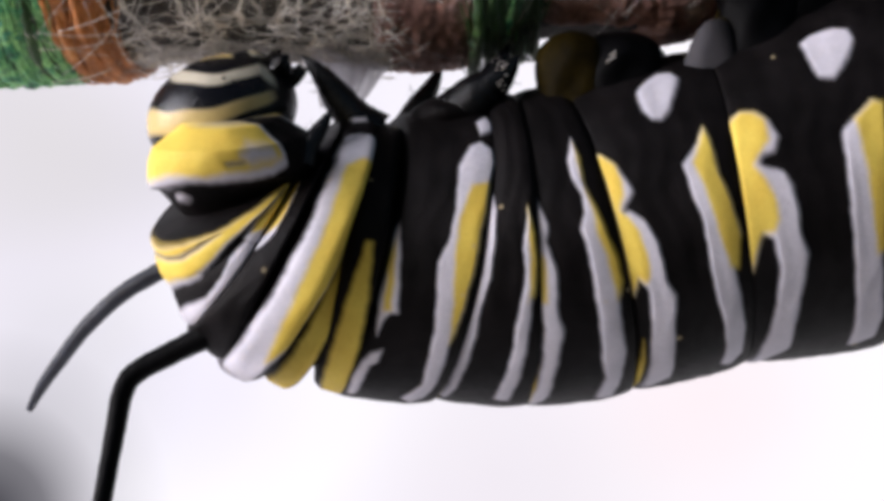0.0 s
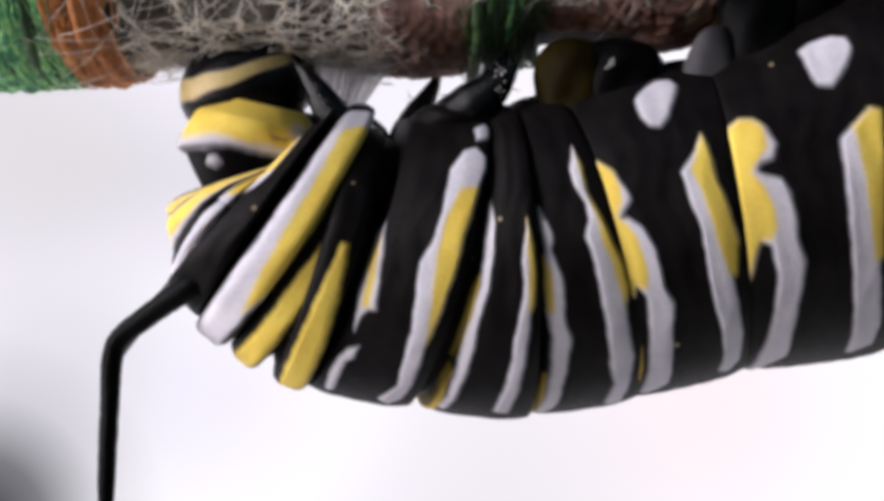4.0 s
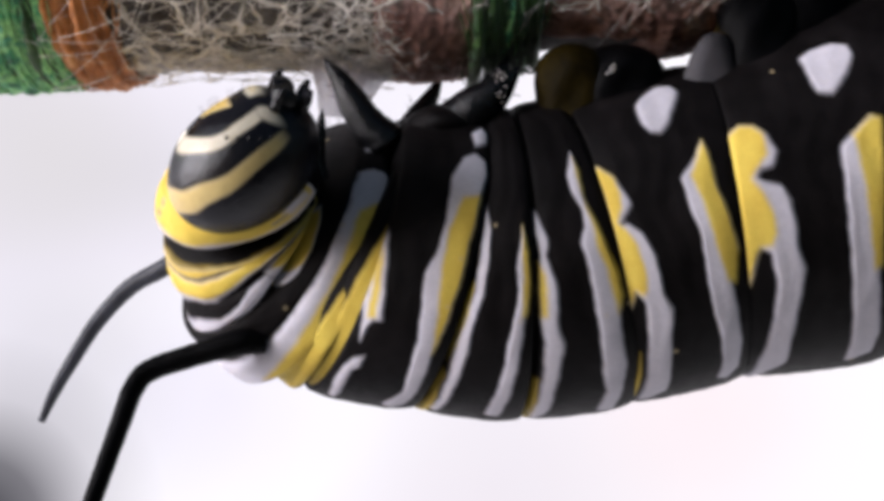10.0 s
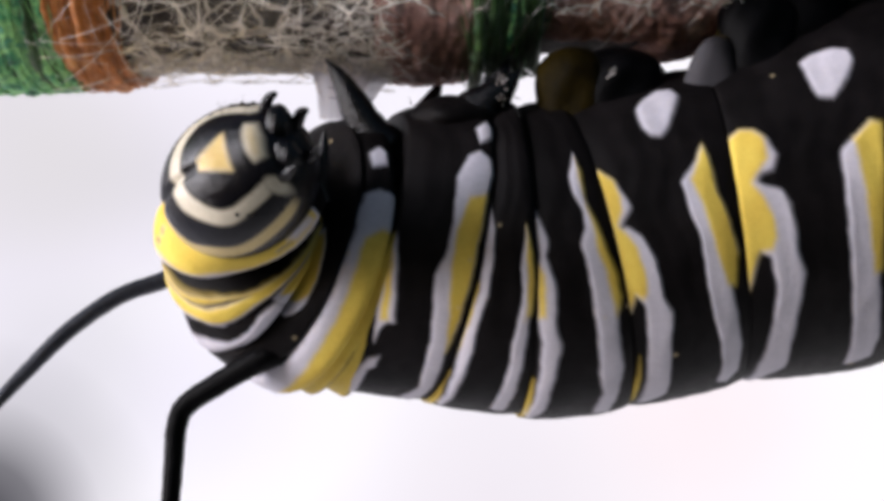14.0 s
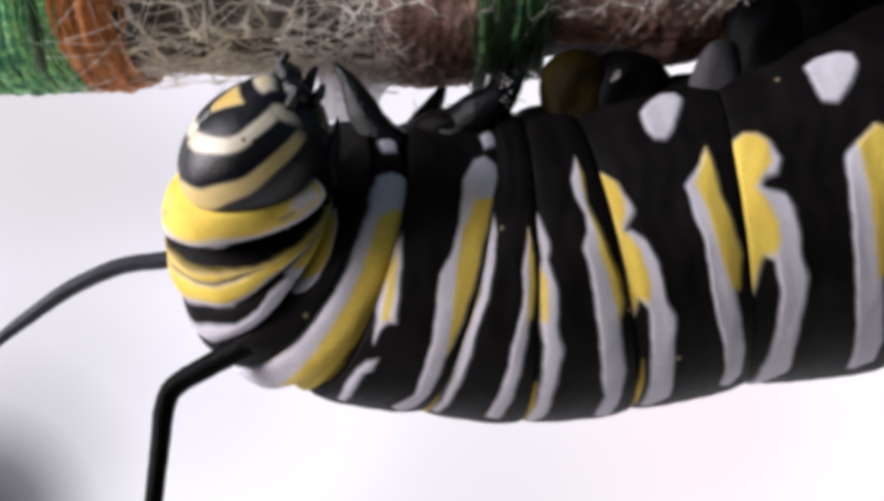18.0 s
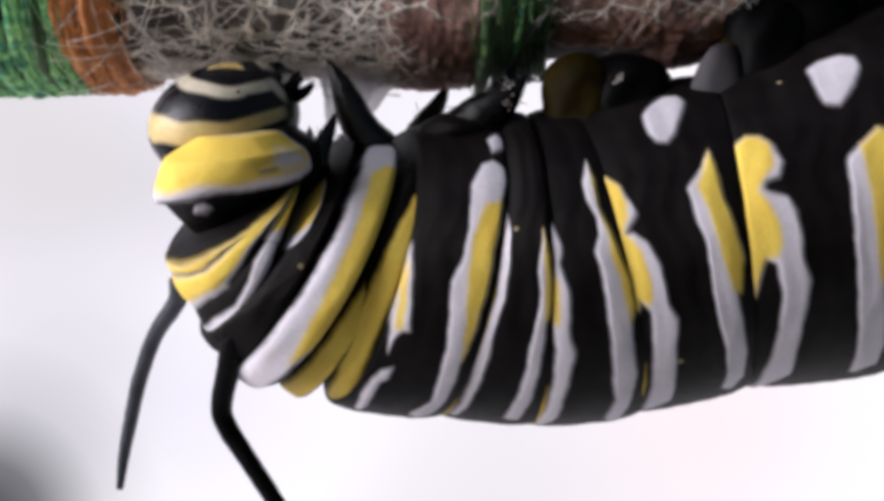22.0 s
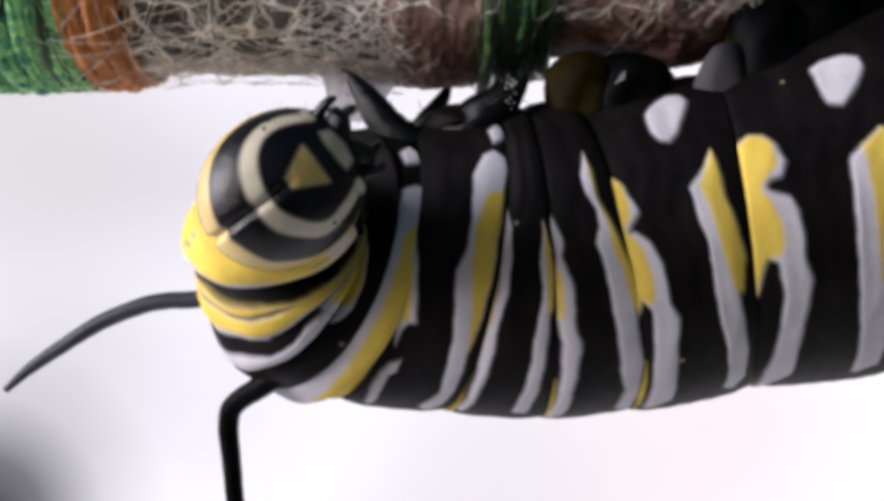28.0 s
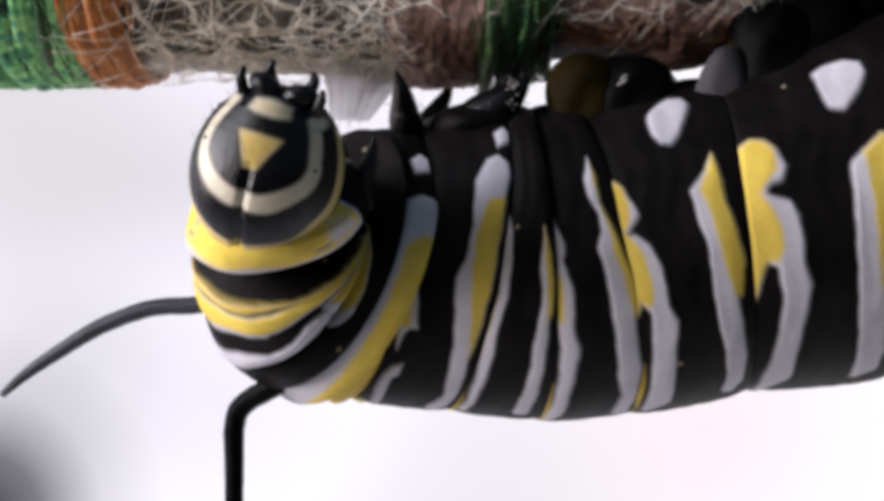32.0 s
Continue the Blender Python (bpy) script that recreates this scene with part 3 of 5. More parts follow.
        ('white', [(1.03, 120), (0.99, 118), (0.91, 113), (0.86, 107), (0.84, 103), (0.9, 100), (0.96, 97), (0.9, 97), (0.81, 93), (0.74, 85), (0.73, 79), (0.73, 73), (0.66, 67), (0.7, 56), (0.71, 43), (0.73, 27), (0.87, 20), (0.96, 18), (0.92, 35), (0.9, 50), (0.88, 64), (0.88, 71), (0.94, 75), (1, 69), (1.02, 81), (1.02, 90), (1.02, 100), (1.02, 109)]),
        ('yellow', [(1.03, 120), (0.99, 118), (0.91, 113), (0.9, 107), (0.92, 102), (0.97, 98), (0.92, 95), (0.87, 90), (0.84, 82), (0.85, 75), (0.89, 73), (0.94, 75), (1.01, 69), (1.02, 81), (1.02, 90), (1.02, 100), (1.02, 109)]),
        ('yellow', [(0.96, 51), (0.97, 35), (1, 19), (1.01, -6), (1.02, 33)]),
        ('white', [(0.58, 140), (0.5, 145), (0.4, 148), (0.31, 147), (0.27, 142), (0.34, 134), (0.41, 128), (0.48, 125), (0.55, 126), (0.59, 130), (0.6, 135)]),
        ('white', [(0.42, 107), (0.28, 113), (0.21, 118), (0.18, 113), (0.17, 102), (0.11, 92), (0.07, 81), (0.14, 79), (0.15, 71), (0.12, 60), (0.09, 48), (0.1, 31), (0.19, 24), (0.28, 26), (0.25, 39), (0.27, 51), (0.33, 65), (0.35, 77), (0.35, 88), (0.4, 97)]),
        ('yellow', [(0.35, 107), (0.27, 113), (0.21, 118), (0.18, 113), (0.17, 102), (0.11, 92), (0.07, 81), (0.12, 70), (0.19, 72), (0.25, 84), (0.29, 96)]),
    ],
    'A4': [
        ('white', [(1.02, 118), (0.94, 120), (0.88, 118), (0.81, 113), (0.78, 107), (0.81, 103), (0.86, 103), (0.9, 101), (0.87, 99), (0.78, 96), (0.74, 91), (0.72, 84), (0.72, 77), (0.68, 69), (0.7, 62), (0.72, 56), (0.75, 44), (0.77, 28), (0.87, 21), (1, -6), (0.94, 32), (0.89, 45), (0.86, 57), (0.84, 67), (0.87, 77), (0.93, 79), (0.96, 73), (1.01, 66), (1.02, 74), (1.03, 88), (1.03, 102)]),
        ('yellow', [(1.02, 118), (0.94, 120), (0.88, 118), (0.83, 114), (0.83, 107), (0.88, 104), (0.93, 101), (0.88, 96), (0.84, 90), (0.83, 82), (0.86, 79), (0.93, 79), (0.97, 73), (1.01, 66), (1.02, 74), (1.03, 88), (1.03, 102)]),
        ('white', [(0.57, 137), (0.51, 139), (0.4, 138), (0.33, 135), (0.32, 130), (0.36, 124), (0.41, 121), (0.45, 119), (0.52, 121), (0.55, 126)]),
        ('white', [(0.45, 102), (0.39, 104), (0.28, 108), (0.24, 106), (0.24, 92), (0.25, 77), (0.25, 65), (0.22, 51), (0.19, 39), (0.2, 26), (0.36, 22), (0.36, 39), (0.39, 54), (0.41, 67), (0.43, 79), (0.44, 91)]),
        ('yellow', [(0.38, 104), (0.28, 108), (0.22, 106), (0.22, 92), (0.23, 76), (0.23, 64), (0.28, 64), (0.31, 76), (0.34, 90)]),
    ],
}
NAMES = {"A5": "abdomen_segment", "A4": "abdomen_segment", "A3": "abdomen_segment", "A2": "abdomen_segment", "A1": "abdomen_segment",
         "T3": "thorax_segment", "T2b": "thorax_segment", "T2a": "thorax_fold", "Y1": "skin_fold", "Y2": "skin_fold", "T1b": "neck_fold", "T1": "neck_segment"}

caterpillar = tagged(new("caterpillar"), "black caterpillar with yellow and white bands hanging upside down", "caterpillar")


def ring_surface(key, s, deg):
    """Points of a segment: s from its rear (0) to its front (1), deg round it from the back (0) to the belly (180)."""
    rear, front, _ = SEGMENTS[key]
    q = np.outer(1 - s, rear) + np.outer(s, front)
    w = np.radians(deg)
    half = (q[:, 2:4] - q[:, 0:2]) / 2
    a = np.linalg.norm(half, axis=1)
    d = half / a[:, None]
    back = np.stack([-d[:, 1], d[:, 0]], 1)
    back *= np.where(back[:, :1] < 0, -1, 1)
    yaw = np.radians(q[:, 5])
    e = np.abs(2 * s - 1)
    k = np.clip(e - 1, 0, None)
    tuck = np.where((s > 0.5) & (key == "T1"), 0.42, 0.25)  # how fast the hidden ends narrow
    step = np.where((s > 0.5) & (key == "T1"), 0.0, 0.06)
    r = 1 + 0.035 * (1 - np.minimum(e, 1) ** 4) - step * np.minimum(k / 0.08, 1) - tuck * k
    side = np.stack([back[:, 0] * np.sin(yaw), -np.cos(yaw), back[:, 1] * np.sin(yaw)], 1)
    up = np.stack([d[:, 0], 0 * a, d[:, 1]], 1)
    mid = np.stack([(q[:, 0] + q[:, 2]) / 2, q[:, 6], (q[:, 1] + q[:, 3]) / 2], 1)
    out = up * np.cos(w)[:, None] + side * np.sin(w)[:, None]
    return mid + (r * a * np.cos(w))[:, None] * up + (r * q[:, 4] * np.sin(w))[:, None] * side, out


def segment(key, lo=-0.22, hi=1.22, ns=110, nt=340):
    rear, front, origin = SEGMENTS[key]
    s, deg = np.meshgrid(np.linspace(lo, hi, ns), np.linspace(-180, 180, nt, endpoint=False), indexing="ij")
    s, deg = s.ravel(), deg.ravel()
    p, out = ring_surface(key, s, deg)
    length = 0.5 * (np.hypot(front[0] - rear[0], front[1] - rear[1]) + np.hypot(front[2] - rear[2], front[3] - rear[3]))
    girth = 3.2 * np.pi / 180
    wob = 0.009 * (np.sin(p[:, 2] * 9 + p[:, 0] * 3) + np.sin(p[:, 2] * 21 + 1.3 + p[:, 0] * 13) * 0.6)
    x, y = s * length + wob, np.abs(deg) * girth
    white, yellow = np.zeros(len(s)), np.zeros(len(s))
    for colour, outline in MARKS.get(key, ()):
        d = within([(u * length, v * girth) for u, v in outline], x, y)
        if colour == "white":
            white = np.maximum(white, soft(d, 0.09))
        elif colour == "yellow":
            yellow = np.maximum(yellow, soft(d, 0.12))
        elif colour == "pale":
            yellow = np.minimum(yellow, 1 - soft(d, 0.2))
        else:
            white, yellow = np.minimum(white, 1 - soft(d, 0.09)), np.minimum(yellow, 1 - soft(d, 0.09))
    # pale marks stand a little proud; fine wrinkles run round the body
    lift = 0.05 * np.maximum(white, yellow) + 0.005 * np.sin(s * length * 11 + 1.7 * np.sin(deg / 9) + np.sin(deg / 4.3)) + 0.02 * np.sin(deg / 7.0 + 3 * s) * np.exp(-(deg / 50) ** 2)
    if key in ("T1", "T1b"):  # soft folds of the neck
        lift = lift + 0.02 * np.sin(deg / 8.5 + 3.0 * s) * np.sin(2.6 * s + 0.6)
        creases = {"T1b": ((0.0, 0.1), (0.5, 0.08), (0.9, 0.05)), "T1": ((-0.05, 0.05), (1.0, 0.04))}[key]
        for at, depth in creases:
            lift = lift - depth * np.exp(-((s - at) * length / 0.13) ** 2)
    p = p + out * lift[:, None]
    faces = grid_faces(ns, nt).tolist()
    for k in (0, ns - 1):  # closed ends, inside the neighbours
        ringed = p[k * nt:(k + 1) * nt]
        p = np.vstack([p, ringed.mean(0)])
        faces += [[k * nt + j, k * nt + (j + 1) % nt, len(p) - 1] for j in range(nt)]
    colour = np.zeros((len(p), 4))
    colour[:len(s), 0], colour[:len(s), 1], colour[:, 3] = white, yellow, 1
    ob = mesh_ob(NAMES[key], p - np.array(origin), faces, SKIN, caterpillar, "", colour)
    ob.location = Vector(origin) * MM
    return ob


BODY = {key: segment(key) for key in ("A5", "A4", "A3", "A2", "A1")}
BODY["T3"] = segment("T3", -0.22, 1.0)
BODY["Y2"] = segment("Y2", -0.7, 1.5, 90)
BODY["Y1"] = segment("Y1", -0.7, 1.5, 90)
BODY["T2b"] = segment("T2b", -0.5, 1.12)
BODY["T2a"] = segment("T2a", -0.3, 1.06)
BODY["T1b"] = segment("T1b", -0.3, 1.05)
BODY["T1"] = segment("T1", -1.0, 1.45)


HEAD_R = np.array([1.5, 1.7, 1.27])
HEAD_SIZE = 1.05


def build_head():
    """The head capsule: x to its own left, y to the mouth, z out of the face."""
    rows, cols = 150, 200
    w, h = np.linspace(0.002, np.pi - 0.002, rows), np.linspace(0, 2 * np.pi, cols, endpoint=False)
    w, h = [q.ravel() for q in np.meshgrid(w, h, indexing="ij")]
    n = np.stack([np.sin(w) * np.cos(h), np.cos(w), np.sin(w) * np.sin(h)], 1)
    p = n * HEAD_R
    x, y, z = p.T
    groove = np.exp(-(x / 0.09) ** 2) * np.clip((0.15 - y) / 0.4, 0, 1) * (z > -0.9)
    p = p * (1 - 0.07 * groove)[:, None]
    lip = np.exp(-((y - 1.2) / 0.4) ** 2 - (x / 0.8) ** 2) * (z > 0)
    p[:, 2] += 0.16 * lip
    # bands run round the face: along the cheeks to the mouth, and across the crown
    v = n[:, 1] - 0.2
    v = np.where(v > 0, 0.45 * v, 1.7 * v)
    rho = np.arctan2(np.hypot(n[:, 0], v), n[:, 2]) / (np.pi / 2)
    rho = rho + 0.008 * np.sin(y * 5 + x * 4)
    band = lambda lo, hi: np.clip(0.5 - (np.abs(rho - (lo + hi) / 2) - (hi - lo) / 2) / 0.035, 0, 1)
    open_mouth = np.clip((1.25 - y) / 0.25, 0, 1)
    white = band(0.45, 0.59) * np.clip((1.15 - y) / 0.2, 0, 1)
    yellow = 0.75 * band(0.83, 0.97) * open_mouth
    tri = within([(-0.4, 0.6), (0.4, 0.6), (0.1, -0.02), (-0.1, -0.02)], x, y)
    yellow = np.maximum(yellow, soft(tri, 0.12) * (z > 0))
    mouth = within([(-0.42, 1.04), (-0.2, 0.98), (0.2, 0.98), (0.42, 1.04), (0.36, 1.26), (0, 1.32), (-0.36, 1.26)], x, y)
    white = np.maximum(white, soft(mouth, 0.1) * (z > 0))
    yellow = np.maximum(yellow, 0.6 * soft(mouth + 0.12, 0.2) * (z > 0))
    spot = np.hypot(np.abs(x) - 0.84, y - 1.14) - 0.15
    white = np.maximum(white, soft(spot, 0.08) * (z > 0))
    white = np.maximum(white, yellow)
    colour = np.stack([white, yellow, 0 * x, 0 * x + 1], 1)
    head = mesh_ob("head", p, grid_faces(rows, cols), HEAD_SKIN, caterpillar, "glossy black head with cream and yellow stripes", colour)
    gen = random.Random(3)
    for sgn in (-1, 1):
        line = spline([(sgn * 0.72, 1.3, 0.6), (sgn * 0.8, 1.55, 0.78), (sgn * 0.78, 1.75, 0.83)], 5)
        mesh_ob("antenna", *tube(line, [0.13, 0.11, 0.09, 0.05], 10), CHITIN, head)
        mesh_ob("mandible", *ball((0.36, 0.24, 0.3), (0, 0, 20 * sgn), (sgn * 0.34, 1.52, 0.6), 14, 18, 0.08), CHITIN, head)
        line = spline([(sgn * 0.3, 1.55, 0.15), (sgn * 0.45, 1.85, 0.3), (sgn * 0.4, 2.05, 0.4)], 5)
        mesh_ob("palp", *tube(line, [0.14, 0.12, 0.06], 10), CHITIN, head)
        for k in range(5):  # simple eyes in an arc beside the mouth
            a = 0.5 + 0.35 * k
            ex, ey = 1.08 + 0.14 * math.sin(a * 1.6), 0.95 - 0.17 * k
            ez = 1.27 * math.sqrt(max(0.0, 1 - (ex / 1.5) ** 2 - (ey / 1.7) ** 2))
            mesh_ob("eye", *ball((0.04, 0.04, 0.04), None, (sgn * ex, ey, ez), 8, 10), CHITIN, head)
    hairs = []
    for k in range(60):
        v = np.array([gen.gauss(0, 0.6), abs(gen.gauss(0.6, 0.7)), abs(gen.gauss(0.6, 0.4)) + 0.2])
        v /= np.linalg.norm(v)
        a = v * HEAD_R
        hairs.append(tube(np.array([a, a + v * 0.09, a + v * 0.16 + (0, 0.04, 0)]), [0.006, 0.004, 0.002], 4))
    tagged(mesh_ob("bristles", *join(hairs), CHITIN, head), "fine black bristles", kind="stuff")
    for ob in [head, *head.children]:
        ob.data.transform(Matrix.Scale(HEAD_SIZE, 4))
    return head


HEAD = build_head()


def build_tentacle(points, radii, mat, label):
    line = spline(points, 12)
    v, f = tube(line, radii, 18, 0.035, 4)
    return mesh_ob("tentacle", v, f, mat, caterpillar, label)


NEAR = build_tentacle([(0.55, 0.2, 0.25), (0, 0, 0), (-1.0, 0, -0.43), (-1.85, 0, -0.86), (-2.1, 0, -1.35), (-2.17, 0, -2.2), (-2.3, 0, -4.0), (-2.45, 0.1, -5.6)],
                      [0.34, 0.31, 0.27, 0.26, 0.25, 0.24, 0.22, 0.2, 0.12], HORN, "long black fleshy tentacle with a bent elbow")
FAR = build_tentacle([(0.9, -0.2, 0.62), (0.4, 0, 0.26), (0, 0, 0), (-1.0, 0, -0.55), (-2.05, 0, -1.55), (-2.9, 0, -2.7), (-3.5, 0, -3.6), (-3.95, 0, -4.45)],
                     [0.26, 0.24, 0.23, 0.22, 0.21, 0.19, 0.16, 0.1], HAZED_HORN, "long black fleshy tentacle curving downwards, greyed for haze")


def build_leg(parent, name, at, turn, size, seed, beads=0, stout=1.0):
    """A jointed true leg that ends in a claw; it points along its own z."""
    parts = [tube(spline([(0.25, 0.1, -0.9), (0.06, 0.02, -0.3), (0, 0, 0.2), (-0.02, 0, 0.62)], 6), [0.5 * stout, 0.41 * stout, 0.36 * stout, 0.33 * stout, 0.28 * stout], 20, 0.03, seed),
             tube(spline([(-0.01, 0, 0.52), (-0.04, 0, 0.95), (-0.1, 0.02, 1.32), (-0.17, 0.05, 1.62)], 6), [0.295 * stout, 0.235 * stout, 0.165 * stout, 0.09 * stout, 0.012], 18, 0.02, seed)]
    gen = random.Random(seed)
    for k in range(8):
        a, z = gen.uniform(0, 6.3), gen.uniform(0.1, 1.1)
        r = 0.42 - 0.2 * z
        d = np.array([math.cos(a), math.sin(a), 0.35])
        parts.append(tube(np.array([d * r + (0, 0, z), d * (r + 0.2) + (0, 0, z + 0.05)]), [0.016, 0.004], 4))
    v, f = join(parts)
    ob = mesh_ob(name, v * size, f, CHITIN, parent)
    ob.matrix_basis = pose(*(c * MM for c in at), *turn)
    # small pale beads paint the highlights on the leg
    if beads:
        knobs = []
        for k in range(beads):
            a, z = gen.uniform(2.6, 5.6), gen.uniform(-0.1, 1.25)
            r = (0.33 - 0.12 * max(0.0, z)) * size * stout
            knobs.append(ball((0.018, 0.018, 0.028), None, (r * math.cos(a), r * math.sin(a), z * size), 6, 8))
        tagged(mesh_ob("bristle_tips", *join(knobs), GLINT, ob), "tiny pale beads that paint the glints on a leg", kind="stuff")
    return ob


LEG = build_leg(caterpillar, "true_leg", (0, 0, 0), (0, 0, 0), 1.0, 1, 0, 1.15)


def build_leg_base(key, at, radii, spot):
    """The swollen black base from which a leg grows."""
    v, f = ball(radii, None, (0, 0, 0), 60, 80, 0.06, 3)
    pale = soft(np.linalg.norm((v - np.array(spot)) * (1, 0.5, 0.8), axis=1) - 0.26, 0.1)
    ob = mesh_ob("leg_base", v, f, SKIN, BODY[key], "", np.stack([pale, 0 * pale, 0 * pale, 0 * pale + 1], 1))
    ob.matrix_basis = pose(*(c * MM for c in at))


build_leg_base("T2b", (1.73, -0, 2.22), (0.8, 0.9, 0.8), (-0.12, -0.8, 0.38))
build_leg_base("T3", (1.25, -0.5, 3.2), (1.1, 1.1, 0.5), (0, 0, -9))
# the hind true legs, folded against the twig, and their far twins
build_leg(caterpillar, "true_leg", (0.6, -1.1, 3.15), (12, 54, 0), 1.05, 2, 46, 1.6)
build_leg(caterpillar, "true_leg", (0.9, -0.5, 3.3), (5, 34, 0), 0.95, 3, 26, 1.5)
build_leg(caterpillar, "true_leg", (-0.75, 1.0, 3.1), (-8, 35, 0), 1.0, 4)
# the small front legs under the chin move with the neck
for at, turn, size in (((1.71, -0.2, 0.77), (12, 14, 0), 0.62), ((1.16, 0.5, 1.07), (0, -6, 0), 0.58)):
    build_leg(BODY["T1"], "front_leg", at, turn, size, 7)


def build_proleg(at, turn, length, radius, mat, pad, label, seed):
    """A stout fleshy false leg that grips the twig with its foot."""
    rows, cols = 40, 48
    u, w = np.meshgrid(np.linspace(0, 1, rows), np.linspace(0, 2 * np.pi, cols, endpoint=False), indexing="ij")
    u, w = u.ravel(), w.ravel()
    r = radius * (1.12 - 0.25 * u) * np.sqrt(np.clip(1 - np.clip((u - 0.62) / 0.385, 0, 1) ** 2.4, 0.0004, 1))
    r = r * (1 + 0.05 * np.sin(3 * w + seed + 4 * u) + 0.03 * np.sin(7 * w - 9 * u + seed) + 0.025 * np.sin(11 * u + 2 * np.sin(2 * w)))
    v = np.stack([r * np.cos(w) - 0.12 * radius * u * u, 0.85 * r * np.sin(w), u * length], 1)
    f = grid_faces(rows, cols).tolist()
    f += [list(range(cols))[::-1], list(range((rows - 1) * cols, rows * cols))]
    leg = mesh_ob("proleg", v, f, mat, caterpillar, label)
    leg.matrix_basis = pose(*(c * MM for c in at), *turn)
    if pad:
        mesh_ob("foot_pad", *ball((radius * 0.8, radius * 0.7, 0.5), None, (-0.1 * radius, 0.1, length * 0.86), 18, 28, 0.06, seed), pad, leg)
    return leg


build_proleg((4.3, -0.9, 2.9), (4, -2, 0), 1.95, 1.15, HORN, None, "stout black proleg gripping the bark", 1)
build_proleg((3.25, -1.0, 2.75), (3, -3, 0), 2.1, 0.92, OLIVE, None, "olive-brown side of a proleg", 2)
# a few pale beads stand in for the proleg's glints
knobs = []
for k in range(5):
    knobs.append(ball((0.02, 0.02, 0.045), (0, 30, 0), (3.78 + 0.05 * (k % 3) + 0.03 * k, -2.05 + 0.02 * k, 4.0 + 0.05 * k), 6, 8))
tagged(mesh_ob("proleg_hooks", *join(knobs), GLINT, caterpillar), "tiny pale beads that paint the glints on a proleg", kind="stuff")
build_proleg((8.3, -0.3, 4.6), (2, 4, 0), 2.4, 1.6, HORN, OLIVE, "stout black proleg with an olive-brown foot", 3)


def build_membrane(at, radii, turn):
    """The pale, thin-skinned inner side of a proleg; its fade to black paints the shade there."""
    v, f = ball(radii, None, (0, 0, 0), 40, 48, 0.05, 2)
    u = v / np.asarray(radii)
    pale = 0.1 * np.clip(0.62 - 0.75 * u[:, 0] + 0.2 * np.sin(5 * u[:, 2] + 2 * u[:, 0]), 0, 1) * np.clip((u[:, 2] + 0.95) / 0.7, 0, 1)
    ob = mesh_ob("proleg_membrane", v, f, SKIN, caterpillar, "pale grey thin skin at the base of a proleg, with painted shade", np.stack([pale, 0 * pale, 0 * pale, 0 * pale + 1], 1))
    ob.matrix_basis = pose(*(c * MM for c in at), *turn)


build_membrane((6.25, -1.75, 3.5), (0.72, 0.35, 1.5), (0, 4, 0))
build_proleg((7.35, -1.2, 3.9), (0, 4, 0), 2.3, 1.0, HORN, None, "stout black proleg gripping the bark", 6)
build_proleg((6.95, -1.3, 3.7), (0, 0, 0), 1.75, 0.62, OLIVE, None, "olive-brown side of a proleg", 5)

